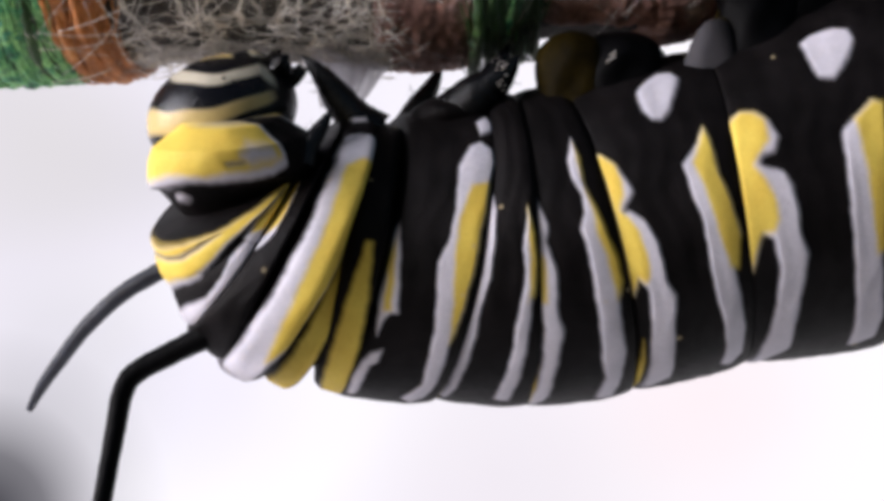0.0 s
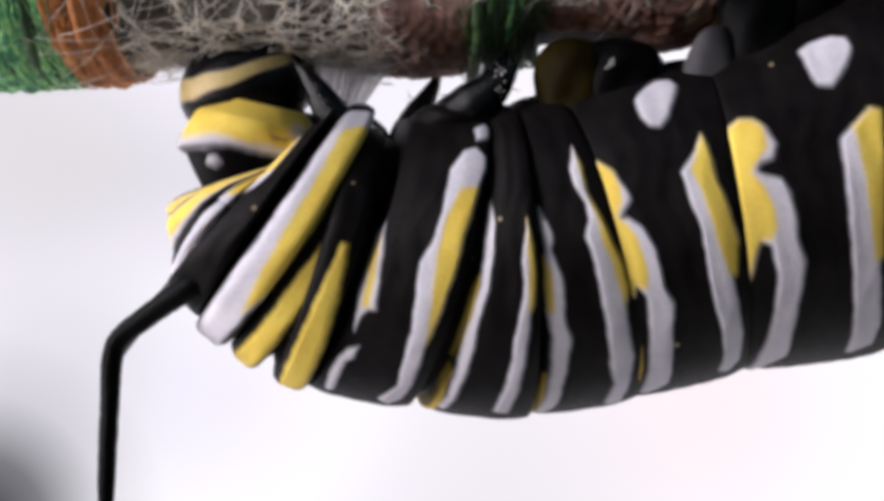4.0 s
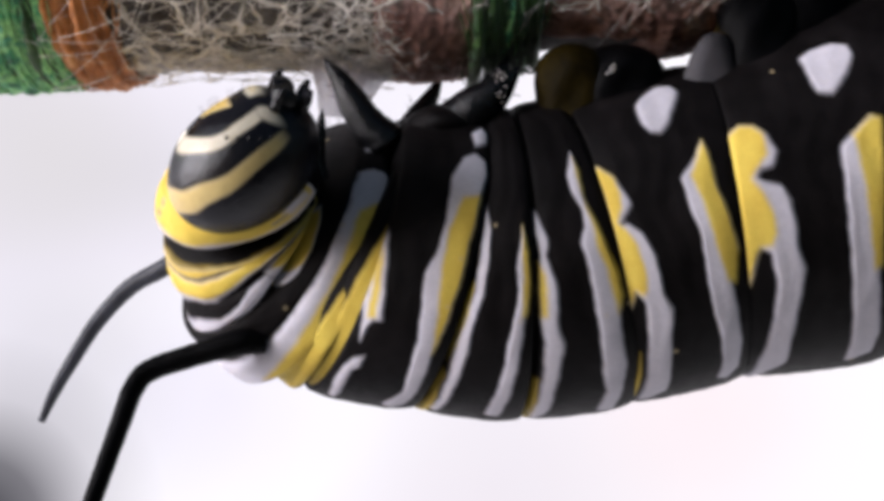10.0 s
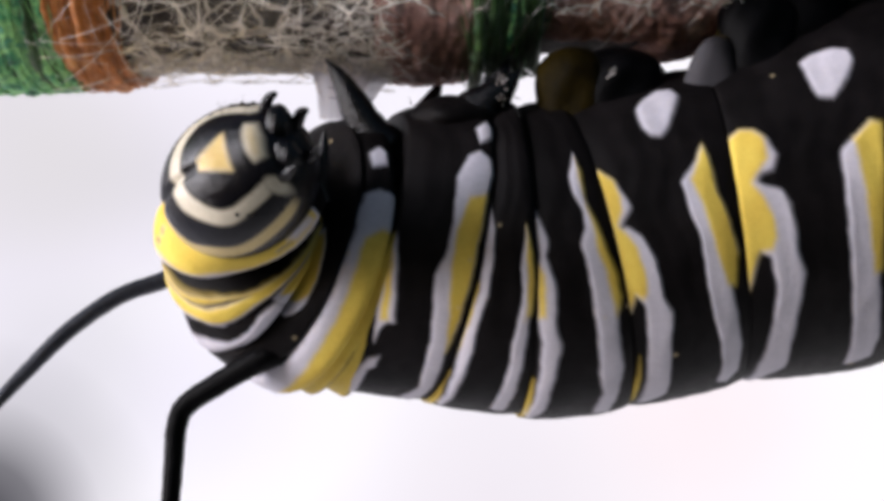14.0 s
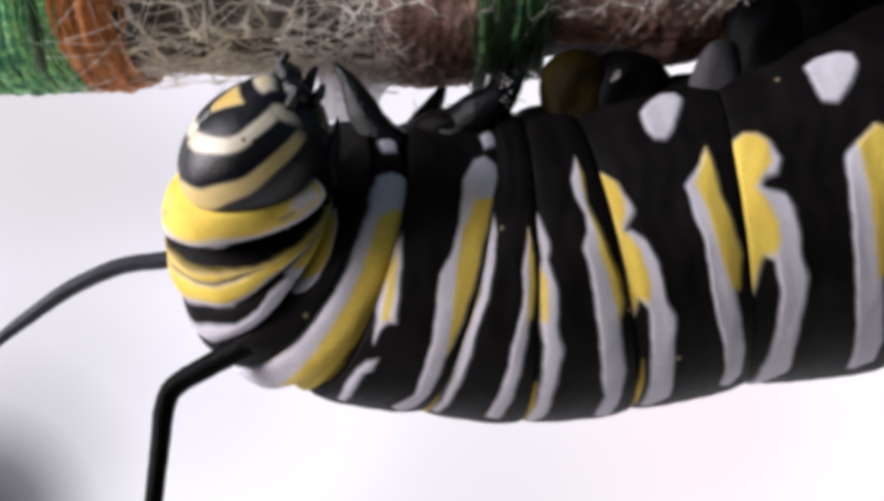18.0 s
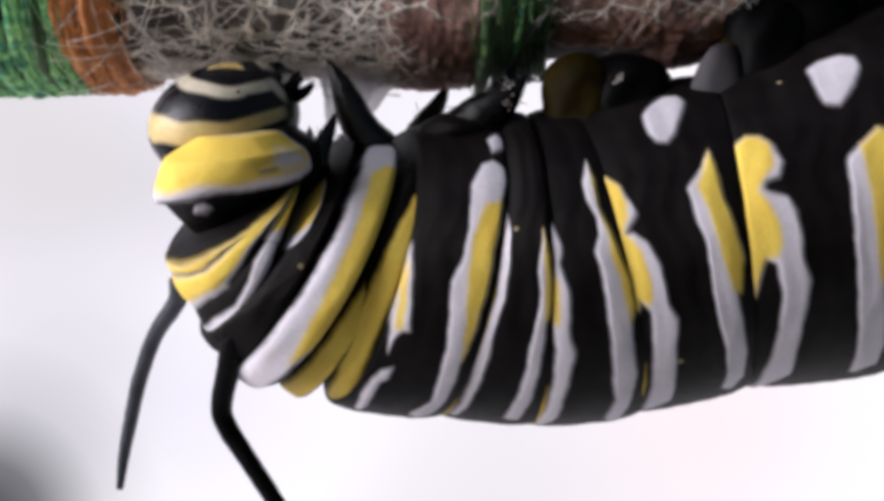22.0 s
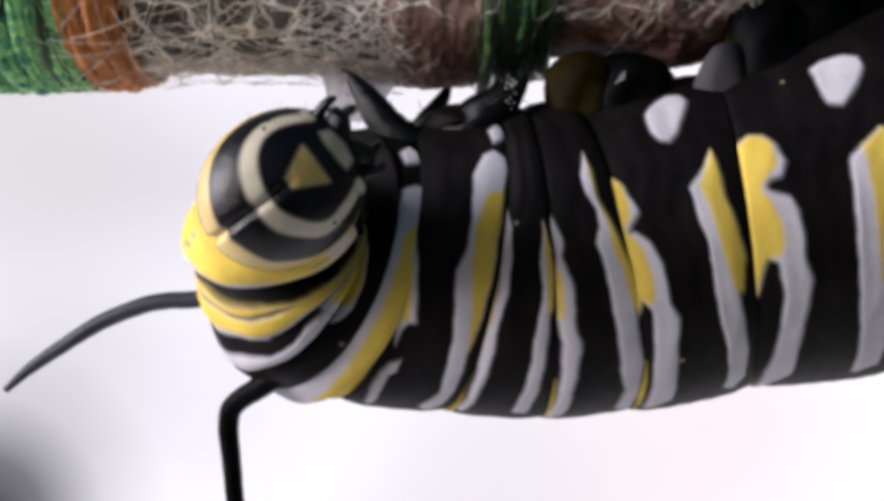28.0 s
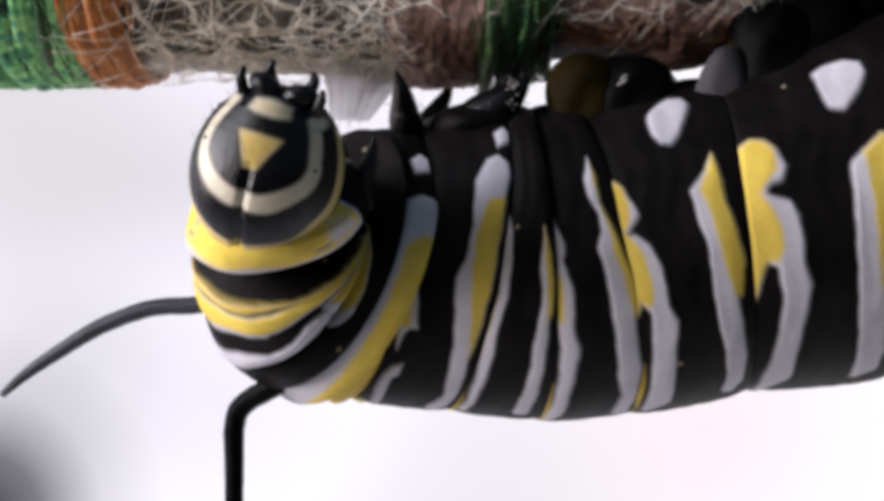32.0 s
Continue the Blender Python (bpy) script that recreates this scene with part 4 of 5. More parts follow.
# ---- poses of the moving parts, in the caterpillar's space ----
ROWS_A2 = [
    (0, pose(0.002634, -0.00001, -0.00019, -0.85, 0.16, -0.16)), (0.5, pose(0.002636, -0.000008, -0.000194, -0.56, 1.08, -0.19)), (1, pose(0.002654, -0.000004, -0.00016, -0.34, 0.56, -0.15)),
    (1.5, pose(0.002676, -0.000006, -0.000179, -0.45, -0.34, -0.02)), (2, pose(0.002712, 0, -0.000134, 0.06, -0.5, 0.17)), (2.5, pose(0.002738, -0.00001, -0.000208, -0.66, -1.02, 0.44)),
    (3, pose(0.002748, -0.000011, -0.000234, -0.73, -1.48, 0.51)), (3.5, pose(0.00275, -0.000011, -0.000228, -0.67, -1.96, 0.53)), (5.5, pose(0.002728, -0.000007, -0.000174, -0.46, -1.4, 0.34)),
    (6, pose(0.002734, -0.000007, -0.000169, -0.48, -0.83, 0.4)), (6.5, pose(0.002725, -0, -0.000101, -0.01, -0.71, 0.28)), (7, pose(0.002721, 0.000004, -0.000063, 0.27, -0.61, 0.22)),
    (7.5, pose(0.00271, 0.000006, -0.000066, 0.56, -0.29, 0.15)), (8, pose(0.002706, -0.000011, -0.000257, -0.45, -2.13, 0.22)), (8.5, pose(0.002698, -0.000005, -0.000229, 0.04, -1.65, 0.15)),
    (9, pose(0.00269, -0.000006, -0.000245, 0.01, -1.48, 0.07)), (9.5, pose(0.002684, -0.000004, -0.000221, -0.03, -1.19, 0.09)), (10, pose(0.002678, -0.000007, -0.000212, -0.39, -0.98, 0.04)),
    (10.5, pose(0.002676, -0.000009, -0.000216, -0.55, -0, -0)), (11, pose(0.002674, -0.000005, -0.000175, -0.38, 0.05, -0.06)), (11.5, pose(0.00267, -0.000003, -0.000163, -0.25, 0.32, -0.1)),
    (12, pose(0.002659, -0.000005, -0.000186, -0.43, 0.09, -0.1)), (12.5, pose(0.00267, -0.000003, -0.000168, -0.32, 0.11, -0.05)), (13, pose(0.002674, -0.000003, -0.000163, -0.25, 0.3, -0.08)),
    (13.5, pose(0.002675, -0.000007, -0.00018, -0.64, 0.38, -0.05)), (14, pose(0.00268, -0.000004, -0.000161, -0.36, 0.43, -0.07)), (14.5, pose(0.002656, -0.000009, -0.000203, -0.7, 0.42, -0.14)),
    (16.5, pose(0.002653, -0.000007, -0.00017, -0.69, -0.35, -0.12)), (17, pose(0.002656, -0.000005, -0.000192, -0.28, -0.17, -0.17)), (17.5, pose(0.002651, -0.000002, -0.000193, -0.08, -0.01, -0.22)),
    (18, pose(0.002659, -0.000003, -0.00017, -0.21, 0.25, -0.15)), (18.5, pose(0.002646, -0.000005, -0.000198, -0.25, 0.54, -0.28)), (19, pose(0.002666, -0.000004, -0.000186, -0.22, 0.25, -0.13)),
    (19.5, pose(0.002659, -0.000004, -0.000187, -0.33, 0.4, -0.13)), (20, pose(0.00267, -0.000009, -0.000214, -0.66, 0.55, -0.04)), (20.5, pose(0.002677, -0.000004, -0.000183, -0.36, 0.5, -0.01)),
    (21, pose(0.002704, -0.000003, -0.000158, -0.27, 0.34, 0.02)), (21.5, pose(0.002741, -0.000005, -0.000188, -0.31, 0.57, 0.29)), (22, pose(0.002811, -0.000005, -0.000188, -0.3, 0.02, 0.78)),
    (22.5, pose(0.002889, -0.000012, -0.000208, -0.84, -1.41, 1.29)), (23, pose(0.002869, -0.00001, -0.000206, -0.69, -1.35, 1.15)), (23.5, pose(0.002806, -0.000005, -0.00019, -0.4, -1.65, 0.74)),
    (24, pose(0.002767, -0.000014, -0.000239, -1.03, -1.21, 0.61)), (24.5, pose(0.002763, -0.000004, -0.000154, -0.38, -0.79, 0.5)), (25, pose(0.002779, 0.000008, -0.000069, 0.7, -0.77, 0.4)),
    (25.5, pose(0.002767, -0.000009, -0.000188, -0.78, -0.8, 0.49)), (27.5, pose(0.002828, 0.000007, -0.000051, -0.11, -2.58, 0.52)), (28, pose(0.00283, 0.000008, -0.00003, 0.02, -3.23, 0.52)),
    (28.5, pose(0.002876, 0.000009, -0.000038, 0.22, -3.08, 0.72)), (29, pose(0.002926, 0.000009, -0.000051, 0.27, -3.21, 1.07)), (29.5, pose(0.002917, 0.000006, -0.000112, 0.34, -3.37, 0.97)),
    (30, pose(0.002915, 0.000009, -0.000098, 0.53, -3.23, 1)), (30.5, pose(0.002886, 0.000008, -0.000083, 0.47, -2.97, 0.8)), (31, pose(0.002867, 0.000009, -0.000082, 0.56, -2.8, 0.64)),
    (31.5, pose(0.002858, 0.00001, -0.000052, 0.77, -2.32, 0.54)), (32, pose(0.00286, 0.00001, -0.000055, 0.57, -2.22, 0.52)),
]

ROWS_A1 = [
    (0, pose(0.000972, -0.000084, -0.000241, -1.66, -0.11, -0.54)), (0.5, pose(0.000958, -0.000087, -0.000303, -0.81, 0.36, -0.56)), (1, pose(0.001002, -0.000078, -0.000215, -1.46, -0.09, -0.21)),
    (1.5, pose(0.000975, -0.000071, -0.000309, -0.53, -0.35, 0.18)), (2, pose(0.001025, -0.000088, -0.000259, -0.99, -0.5, 0.2)), (2.5, pose(0.001016, -0.000122, -0.000362, -1.08, -0.17, -0.57)),
    (3, pose(0.001067, -0.00015, -0.000411, -2.02, -0.74, -0.33)), (3.5, pose(0.001064, -0.00016, -0.000393, -1.8, -0.5, -0.75)), (5.5, pose(0.000798, -0.000175, -0.000316, -3.03, 3.45, -2.96)),
    (6, pose(0.000714, -0.000158, -0.000208, -4.03, 5.49, -3.41)), (6.5, pose(0.000663, -0.000151, -0.000150, -4.37, 6.53, -4.03)), (7, pose(0.000621, -0.00012, -0.000120, -4.34, 7.08, -3.66)),
    (7.5, pose(0.000645, -0.000128, -0.000145, -3.74, 6.66, -3.86)), (8, pose(0.000731, -0.000144, -0.000258, -2.94, 3.27, -2.99)), (8.5, pose(0.000813, -0.000143, -0.000250, -1.52, 2.38, -2.67)),
    (9, pose(0.000873, -0.000141, -0.000281, -0.88, 1.43, -2.62)), (9.5, pose(0.000894, -0.0001, -0.000364, -0.61, 0.96, -1.55)), (10, pose(0.000896, -0.000066, -0.000306, -0.17, 0.54, -0.68)),
    (10.5, pose(0.000902, -0.000045, -0.000296, -0.14, 0.62, -0.28)), (11, pose(0.000923, -0.000045, -0.000243, -0.19, 0.56, -0.37)), (11.5, pose(0.000926, -0.000032, -0.000223, 0.37, 0.57, -0.51)),
    (12, pose(0.000914, -0.000022, -0.000231, 0.05, 0.26, -0.06)), (12.5, pose(0.000944, -0.000021, -0.000211, 0.44, 0.14, -0.41)), (13, pose(0.000956, -0.000006, -0.000186, 0.58, 0.1, -0.21)),
    (13.5, pose(0.000935, 0.000013, -0.000195, 0.47, 0.08, 0.31)), (14, pose(0.001026, -0.00001, -0.000084, 2.51, -0.03, -1.24)), (14.5, pose(0.000952, 0.000016, -0.00018, 0.8, 0.27, -0.44)),
    (16.5, pose(0.000865, 0.000065, -0.000203, -0.08, 0.64, 0.54)), (17, pose(0.001016, -0.000002, -0.000041, 3.5, 0.66, -2.17)), (17.5, pose(0.000879, 0.000043, -0.000265, 0.01, 0.57, 1.11)),
    (18, pose(0.000869, 0.000012, -0.000251, -0.17, 0.86, 0.7)), (18.5, pose(0.000875, 0.000019, -0.00026, -0.05, 0.69, 0.93)), (19, pose(0.000874, 0.000017, -0.000239, -0.16, 0.51, 1.21)),
    (19.5, pose(0.000879, 0.000023, -0.000256, -0.21, 0.52, 1.42)), (20, pose(0.000975, -0.000046, -0.000218, -0.1, 0.26, -0.25)), (20.5, pose(0.000946, -0.000044, -0.000236, 0.48, 0.38, -0.1)),
    (21, pose(0.001, -0.000051, -0.000218, 0.14, -0.07, 0.1)), (21.5, pose(0.001054, -0.000058, -0.000221, 0.01, -0.35, 0.49)), (22, pose(0.001129, -0.000065, -0.000215, -0.19, -0.89, 1.22)),
    (22.5, pose(0.001213, -0.000058, -0.000228, -1.13, -2.04, 1.89)), (23, pose(0.00119, -0.000062, -0.000294, -1.11, -1.69, 1.45)), (23.5, pose(0.001148, -0.000077, -0.000287, -1.06, -1.83, 0.62)),
    (24, pose(0.001099, -0.000058, -0.000267, -1.26, -1.5, 0.97)), (24.5, pose(0.001073, -0.00004, -0.000173, -0.47, -1.12, 1.15)), (25, pose(0.00108, -0.000025, -0.000156, 0.51, -1.37, 1.29)),
    (25.5, pose(0.001057, 0.000004, -0.000188, -0.23, -1.73, 1.91)), (27.5, pose(0.001178, -0.000019, -0.000071, 0.47, -2.96, 0.46)), (28, pose(0.001157, -0.000005, -0.000125, -0.06, -3.25, 0.61)),
    (28.5, pose(0.001169, 0.000061, -0.00007, 0.6, -3.61, 2.45)), (29, pose(0.001149, 0.000109, -0.000026, 0.5, -4, 5.11)), (29.5, pose(0.001152, 0.000116, -0.000101, 0.16, -3.67, 4.54)),
    (30, pose(0.001188, 0.000089, -0.000102, 0.37, -3.44, 3.39)), (30.5, pose(0.001152, 0.000072, -0.000112, 0.28, -2.98, 2.49)), (31, pose(0.00116, 0.000053, -0.000127, 0.21, -3.04, 1.79)),
    (31.5, pose(0.001183, 0.000036, -0.000129, 0.64, -2.66, 1.05)), (32, pose(0.001293, -0.000061, -0.000091, 1.46, -2.8, -1.42)),
]

ROWS_T3 = [
    (0, pose(-0.000902, -0.00015, -0.000306, -1.05, -0.49, -1.14)), (0.5, pose(-0.00091, -0.000163, -0.000308, -1.05, -0.36, -0.93)), (1, pose(-0.00089, -0.000157, -0.000302, -1.1, -0.52, -0.76)),
    (1.5, pose(-0.000919, -0.000172, -0.000293, -0.61, -0.36, 0.37)), (2, pose(-0.000902, -0.000187, -0.000303, -1.24, -0.1, -0.27)), (2.5, pose(-0.000898, -0.00019, -0.000314, -1.52, 0.67, -1.59)),
    (3, pose(-0.000961, -0.000195, -0.000332, -3.38, 1.83, -2.84)), (3.5, pose(-0.000986, -0.000181, -0.000273, -2.81, 2.97, -3.91)), (5.5, pose(-0.00131, -0.000131, -0.000156, -5.07, 8.14, -6.69)),
    (6, pose(-0.001417, -0.00009, -0.000067, -5.48, 10.35, -6.97)), (6.5, pose(-0.001479, -0.000058, -0.000019, -6.09, 11.7, -7.89)), (7, pose(-0.001527, -0.000041, -0.000003, -6.01, 12.3, -6.73)),
    (7.5, pose(-0.001479, -0.000046, -0.000030, -5.69, 11.44, -7.17)), (8, pose(-0.001375, -0.000086, -0.000121, -5.43, 8.14, -6.17)), (8.5, pose(-0.001283, -0.000093, -0.000128, -3.27, 6.86, -6.11)),
    (9, pose(-0.001168, -0.000099, -0.000161, -1.94, 4.92, -5.9)), (9.5, pose(-0.001116, -0.000099, -0.000242, -0.91, 3.44, -3.57)), (10, pose(-0.001095, -0.000097, -0.000181, 0.35, 2.22, -1.58)),
    (10.5, pose(-0.001062, -0.000087, -0.000186, 0.27, 1.24, -0.55)), (11, pose(-0.00103, -0.000085, -0.000152, 0.26, 1.15, -0.8)), (11.5, pose(-0.001008, -0.00006, -0.000117, 1, 0.83, -0.93)),
    (12, pose(-0.001036, -0.000061, -0.000127, 0.67, 0.57, -0.15)), (12.5, pose(-0.000974, -0.00004, -0.000105, 1.21, 0.18, -0.77)), (13, pose(-0.000966, -0.000022, -0.00009, 1.6, 0.03, -0.49)),
    (13.5, pose(-0.000995, -0.000017, -0.000082, 1.57, -0.23, 0.66)), (14, pose(-0.000837, 0.000038, 0.000092, 5.63, -0.25, -2.61)), (14.5, pose(-0.000927, 0.000029, -0.00002, 2.26, -0.06, -0.58)),
    (16.5, pose(-0.001024, 0.000038, -0.000066, 0.57, 0.5, 2.1)), (17, pose(-0.000777, 0.000086, 0.000204, 8.09, 0.85, -3.8)), (17.5, pose(-0.001079, -0.000025, -0.00015, 0.12, 1.15, 2.44)),
    (18, pose(-0.001062, -0.00007, -0.00017, -0.04, 0.89, 2)), (18.5, pose(-0.001082, -0.000062, -0.000163, 0.15, 0.84, 2.14)), (19, pose(-0.001085, -0.000085, -0.00017, 0.23, 0.44, 2.76)),
    (19.5, pose(-0.001087, -0.000077, -0.000166, -0.09, 0.64, 2.96)), (20, pose(-0.000949, -0.000083, -0.000151, 1.15, 0.29, -0.85)), (20.5, pose(-0.000976, -0.000104, -0.000147, 1.31, 0.27, -0.18)),
    (21, pose(-0.000934, -0.000117, -0.000169, 0.83, -0.05, -0.2)), (21.5, pose(-0.00088, -0.000132, -0.000212, 0.99, -0.7, 0.12)), (22, pose(-0.000804, -0.000162, -0.00023, 0.86, -1.23, 1.03)),
    (22.5, pose(-0.000726, -0.000149, -0.000259, -0.06, -2.02, 1.73)), (23, pose(-0.000745, -0.000138, -0.000289, -0.99, -1.36, 1.09)), (23.5, pose(-0.00076, -0.000147, -0.000314, -0.92, -1.47, -0.1)),
    (24, pose(-0.00081, -0.000135, -0.000257, -0.48, -1.39, 0.82)), (24.5, pose(-0.000838, -0.000137, -0.000197, 0.76, -1.33, 1.48)), (25, pose(-0.000832, -0.000138, -0.0002, 0.98, -1.81, 1.95)),
    (25.5, pose(-0.000872, -0.000096, -0.000176, 1.09, -2.43, 3.01)), (27.5, pose(-0.000733, -0.000049, -0.000055, 2.04, -2.67, -0.28)), (28, pose(-0.00073, -0.000046, -0.000123, 0.27, -3.17, 0.54)),
    (28.5, pose(-0.000707, -0.000039, -0.000122, 2.02, -4.52, 4.3)), (29, pose(-0.000758, -0.000104, -0.000154, 2.78, -5.38, 9.34)), (29.5, pose(-0.00073, -0.000063, -0.000195, 1.81, -4.8, 8.53)),
    (30, pose(-0.000665, -0.000042, -0.00018, 1.79, -4.53, 6.25)), (30.5, pose(-0.000694, -0.000033, -0.000171, 1.31, -4.14, 4.87)), (31, pose(-0.000676, -0.000033, -0.0002, 0.97, -4.25, 3.52)),
    (31.5, pose(-0.000651, -0.000015, -0.000166, 1.08, -3.56, 1.89)), (32, pose(-0.000485, -0.000027, -0.000096, 3.09, -3.28, -3.55)),
]

ROWS_Y2 = [
    (0, pose(-0.002128, -0.000277, -0.000368, 23.83, 3.96, -17.43)), (2, pose(-0.002223, -0.000260, -0.000324, 23.38, 5.86, -16.09)), (3, pose(-0.002482, -0.000265, -0.000348, 22.89, 9.02, -16.09)),
    (6, pose(-0.003043, -0.000229, 0.000394, 18.94, 9.53, -13.83)), (7, pose(-0.002764, -0.000215, 0.000529, 12.66, 13.53, -23.00)), (8, pose(-0.002655, -0.000109, 0.000256, 16.75, 9.78, -16.33)),
    (9, pose(-0.002021, 0.000316, -0.000265, 8.99, 12.19, -18.31)), (10, pose(-0.001707, 0.000328, -0.000345, 7.63, 9.94, -18.99)), (12, pose(-0.001517, 0.000329, -0.000360, 7.97, 8.34, -17.84)),
    (14, pose(-0.001398, 0.000365, -0.000337, 2.54, 5.78, -17.44)), (17, pose(-0.001390, 0.000383, -0.000129, 0.19, 4.51, -13.59)), (18, pose(-0.001511, 0.000391, -0.000272, -2.19, 6.01, -12.23)),
    (20, pose(-0.001558, 0.000397, -0.000307, -3.95, 3.89, -14.28)), (21, pose(-0.001567, 0.000149, -0.000336, -4.34, 2.54, -14.07)), (22, pose(-0.001520, 0.000151, -0.000355, -4.43, 1.75, -13.88)),
    (23, pose(-0.001478, 0.000150, -0.000433, -5.23, 1.43, -15.32)), (24, pose(-0.001580, 0.000400, -0.000414, -4.65, 3.29, -12.25)), (25, pose(-0.001420, 0.000400, -0.000459, -5.32, 5.33, -12.88)),
    (28, pose(-0.001151, 0.000402, -0.000391, -4.35, 3.50, -11.17)), (29, pose(-0.000853, 0.000403, -0.000438, -3.60, 0.83, -10.34)), (30, pose(-0.000780, 0.000403, -0.000469, -3.82, -0.38, -11.41)),
    (32, pose(-0.001044, 0.000399, -0.000430, -4.20, 4.12, -9.96)),
]

ROWS_Y1 = [
    (0, pose(-0.002820, -0.000153, -0.000432, -3.48, 4.86, -6.75)), (2, pose(-0.002761, -0.000156, -0.000376, -5.40, 9.05, -7.88)), (3, pose(-0.002874, -0.000157, -0.000278, -7.72, 12.19, -10.66)),
    (6, pose(-0.003148, -0.000163, 0.000526, -8.55, 18.31, -12.85)), (7, pose(-0.002952, -0.000175, 0.000688, -8.36, 19.52, -16.97)), (8, pose(-0.002725, -0.000073, 0.000150, -4.40, 19.13, -16.92)),
    (9, pose(-0.002412, 0.000328, -0.000370, -5.90, 15.38, -15.07)), (10, pose(-0.002116, 0.000338, -0.000465, -6.54, 12.94, -12.99)), (12, pose(-0.001916, 0.000344, -0.000518, -7.40, 11.19, -12.72)),
    (14, pose(-0.001861, 0.000345, -0.000476, -5.48, 9.99, -8.47)), (17, pose(-0.001729, 0.000345, -0.000296, -4.94, 10.46, -6.25)), (18, pose(-0.001995, 0.000343, -0.000391, -6.11, 11.52, -7.02)),
    (20, pose(-0.002150, 0.000345, -0.000421, -5.31, 9.23, -6.61)), (21, pose(-0.002244, 0.000092, -0.000506, -5.99, 10.28, -7.11)), (22, pose(-0.002204, 0.000092, -0.000446, -6.39, 10.62, -7.56)),
    (23, pose(-0.002253, 0.000091, -0.000510, -5.94, 10.45, -6.74)), (24, pose(-0.002290, 0.000341, -0.000477, -4.66, 9.88, -4.75)), (25, pose(-0.002070, 0.000343, -0.000484, -4.92, 10.09, -5.33)),
    (28, pose(-0.001571, 0.000346, -0.000487, -4.38, 8.14, -5.53)), (29, pose(-0.001195, 0.000349, -0.000627, -4.33, 6.74, -6.57)), (30, pose(-0.001066, 0.000349, -0.000678, -5.22, 6.51, -8.79)),
    (32, pose(-0.001371, 0.000345, -0.000666, -5.44, 9.85, -7.88)),
]

ROWS_T2b = [
    (0, pose(-0.003568, -0.000780, -0.000025, -21.01, -3.48, 2.80)), (2, pose(-0.003690, -0.000696, 0.000199, -22.23, -1.47, 1.24)), (3, pose(-0.003792, -0.000090, 0.000401, -35.43, -0.40, 5.92)),
    (6, pose(-0.003733, -0.000254, 0.001215, -25.69, 11.74, -8.79)), (7, pose(-0.003687, 0.000010, 0.001374, -27.08, 13.06, -6.91)), (8, pose(-0.003748, -0.000458, 0.000844, -12.97, 7.48, -9.66)),
    (9, pose(-0.003699, -0.000206, 0.000265, -2.99, 4.52, -3.05)), (10, pose(-0.003623, 0.000257, 0.000101, -3.56, 1.10, 6.97)), (12, pose(-0.003214, -0.000187, 0.000052, -0.03, -0.03, 0.05)),
    (14, pose(-0.003241, -0.000242, 0.000046, 8.20, -0.87, 2.53)), (17, pose(-0.003206, -0.000555, 0.000258, 13.30, 0.36, 5.98)), (18, pose(-0.003324, -0.000258, 0.000139, -0.93, -0.30, 9.20)),
    (20, pose(-0.003401, -0.000003, 0.000062, -2.06, 0.39, 5.13)), (21, pose(-0.003370, -0.000167, 0.000062, -10.53, -1.72, 4.98)), (22, pose(-0.003371, -0.000283, 0.000065, -25.57, -3.45, 9.49)),
    (23, pose(-0.003324, -0.000427, 0.000017, -27.67, -3.43, 11.02)), (24, pose(-0.003340, 0.000063, -0.000010, -10.41, 0.45, 6.58)), (25, pose(-0.003272, 0.000028, -0.000022, -4.99, 0.68, 8.73)),
    (28, pose(-0.002816, -0.000555, -0.000112, 2.23, -3.03, 9.72)), (29, pose(-0.002180, -0.001130, -0.000294, 5.49, -1.69, 7.62)), (30, pose(-0.002456, -0.001020, -0.000231, 5.72, -0.74, 10.55)),
    (32, pose(-0.002636, -0.000851, -0.000148, 4.89, 0.02, 6.76)),
]

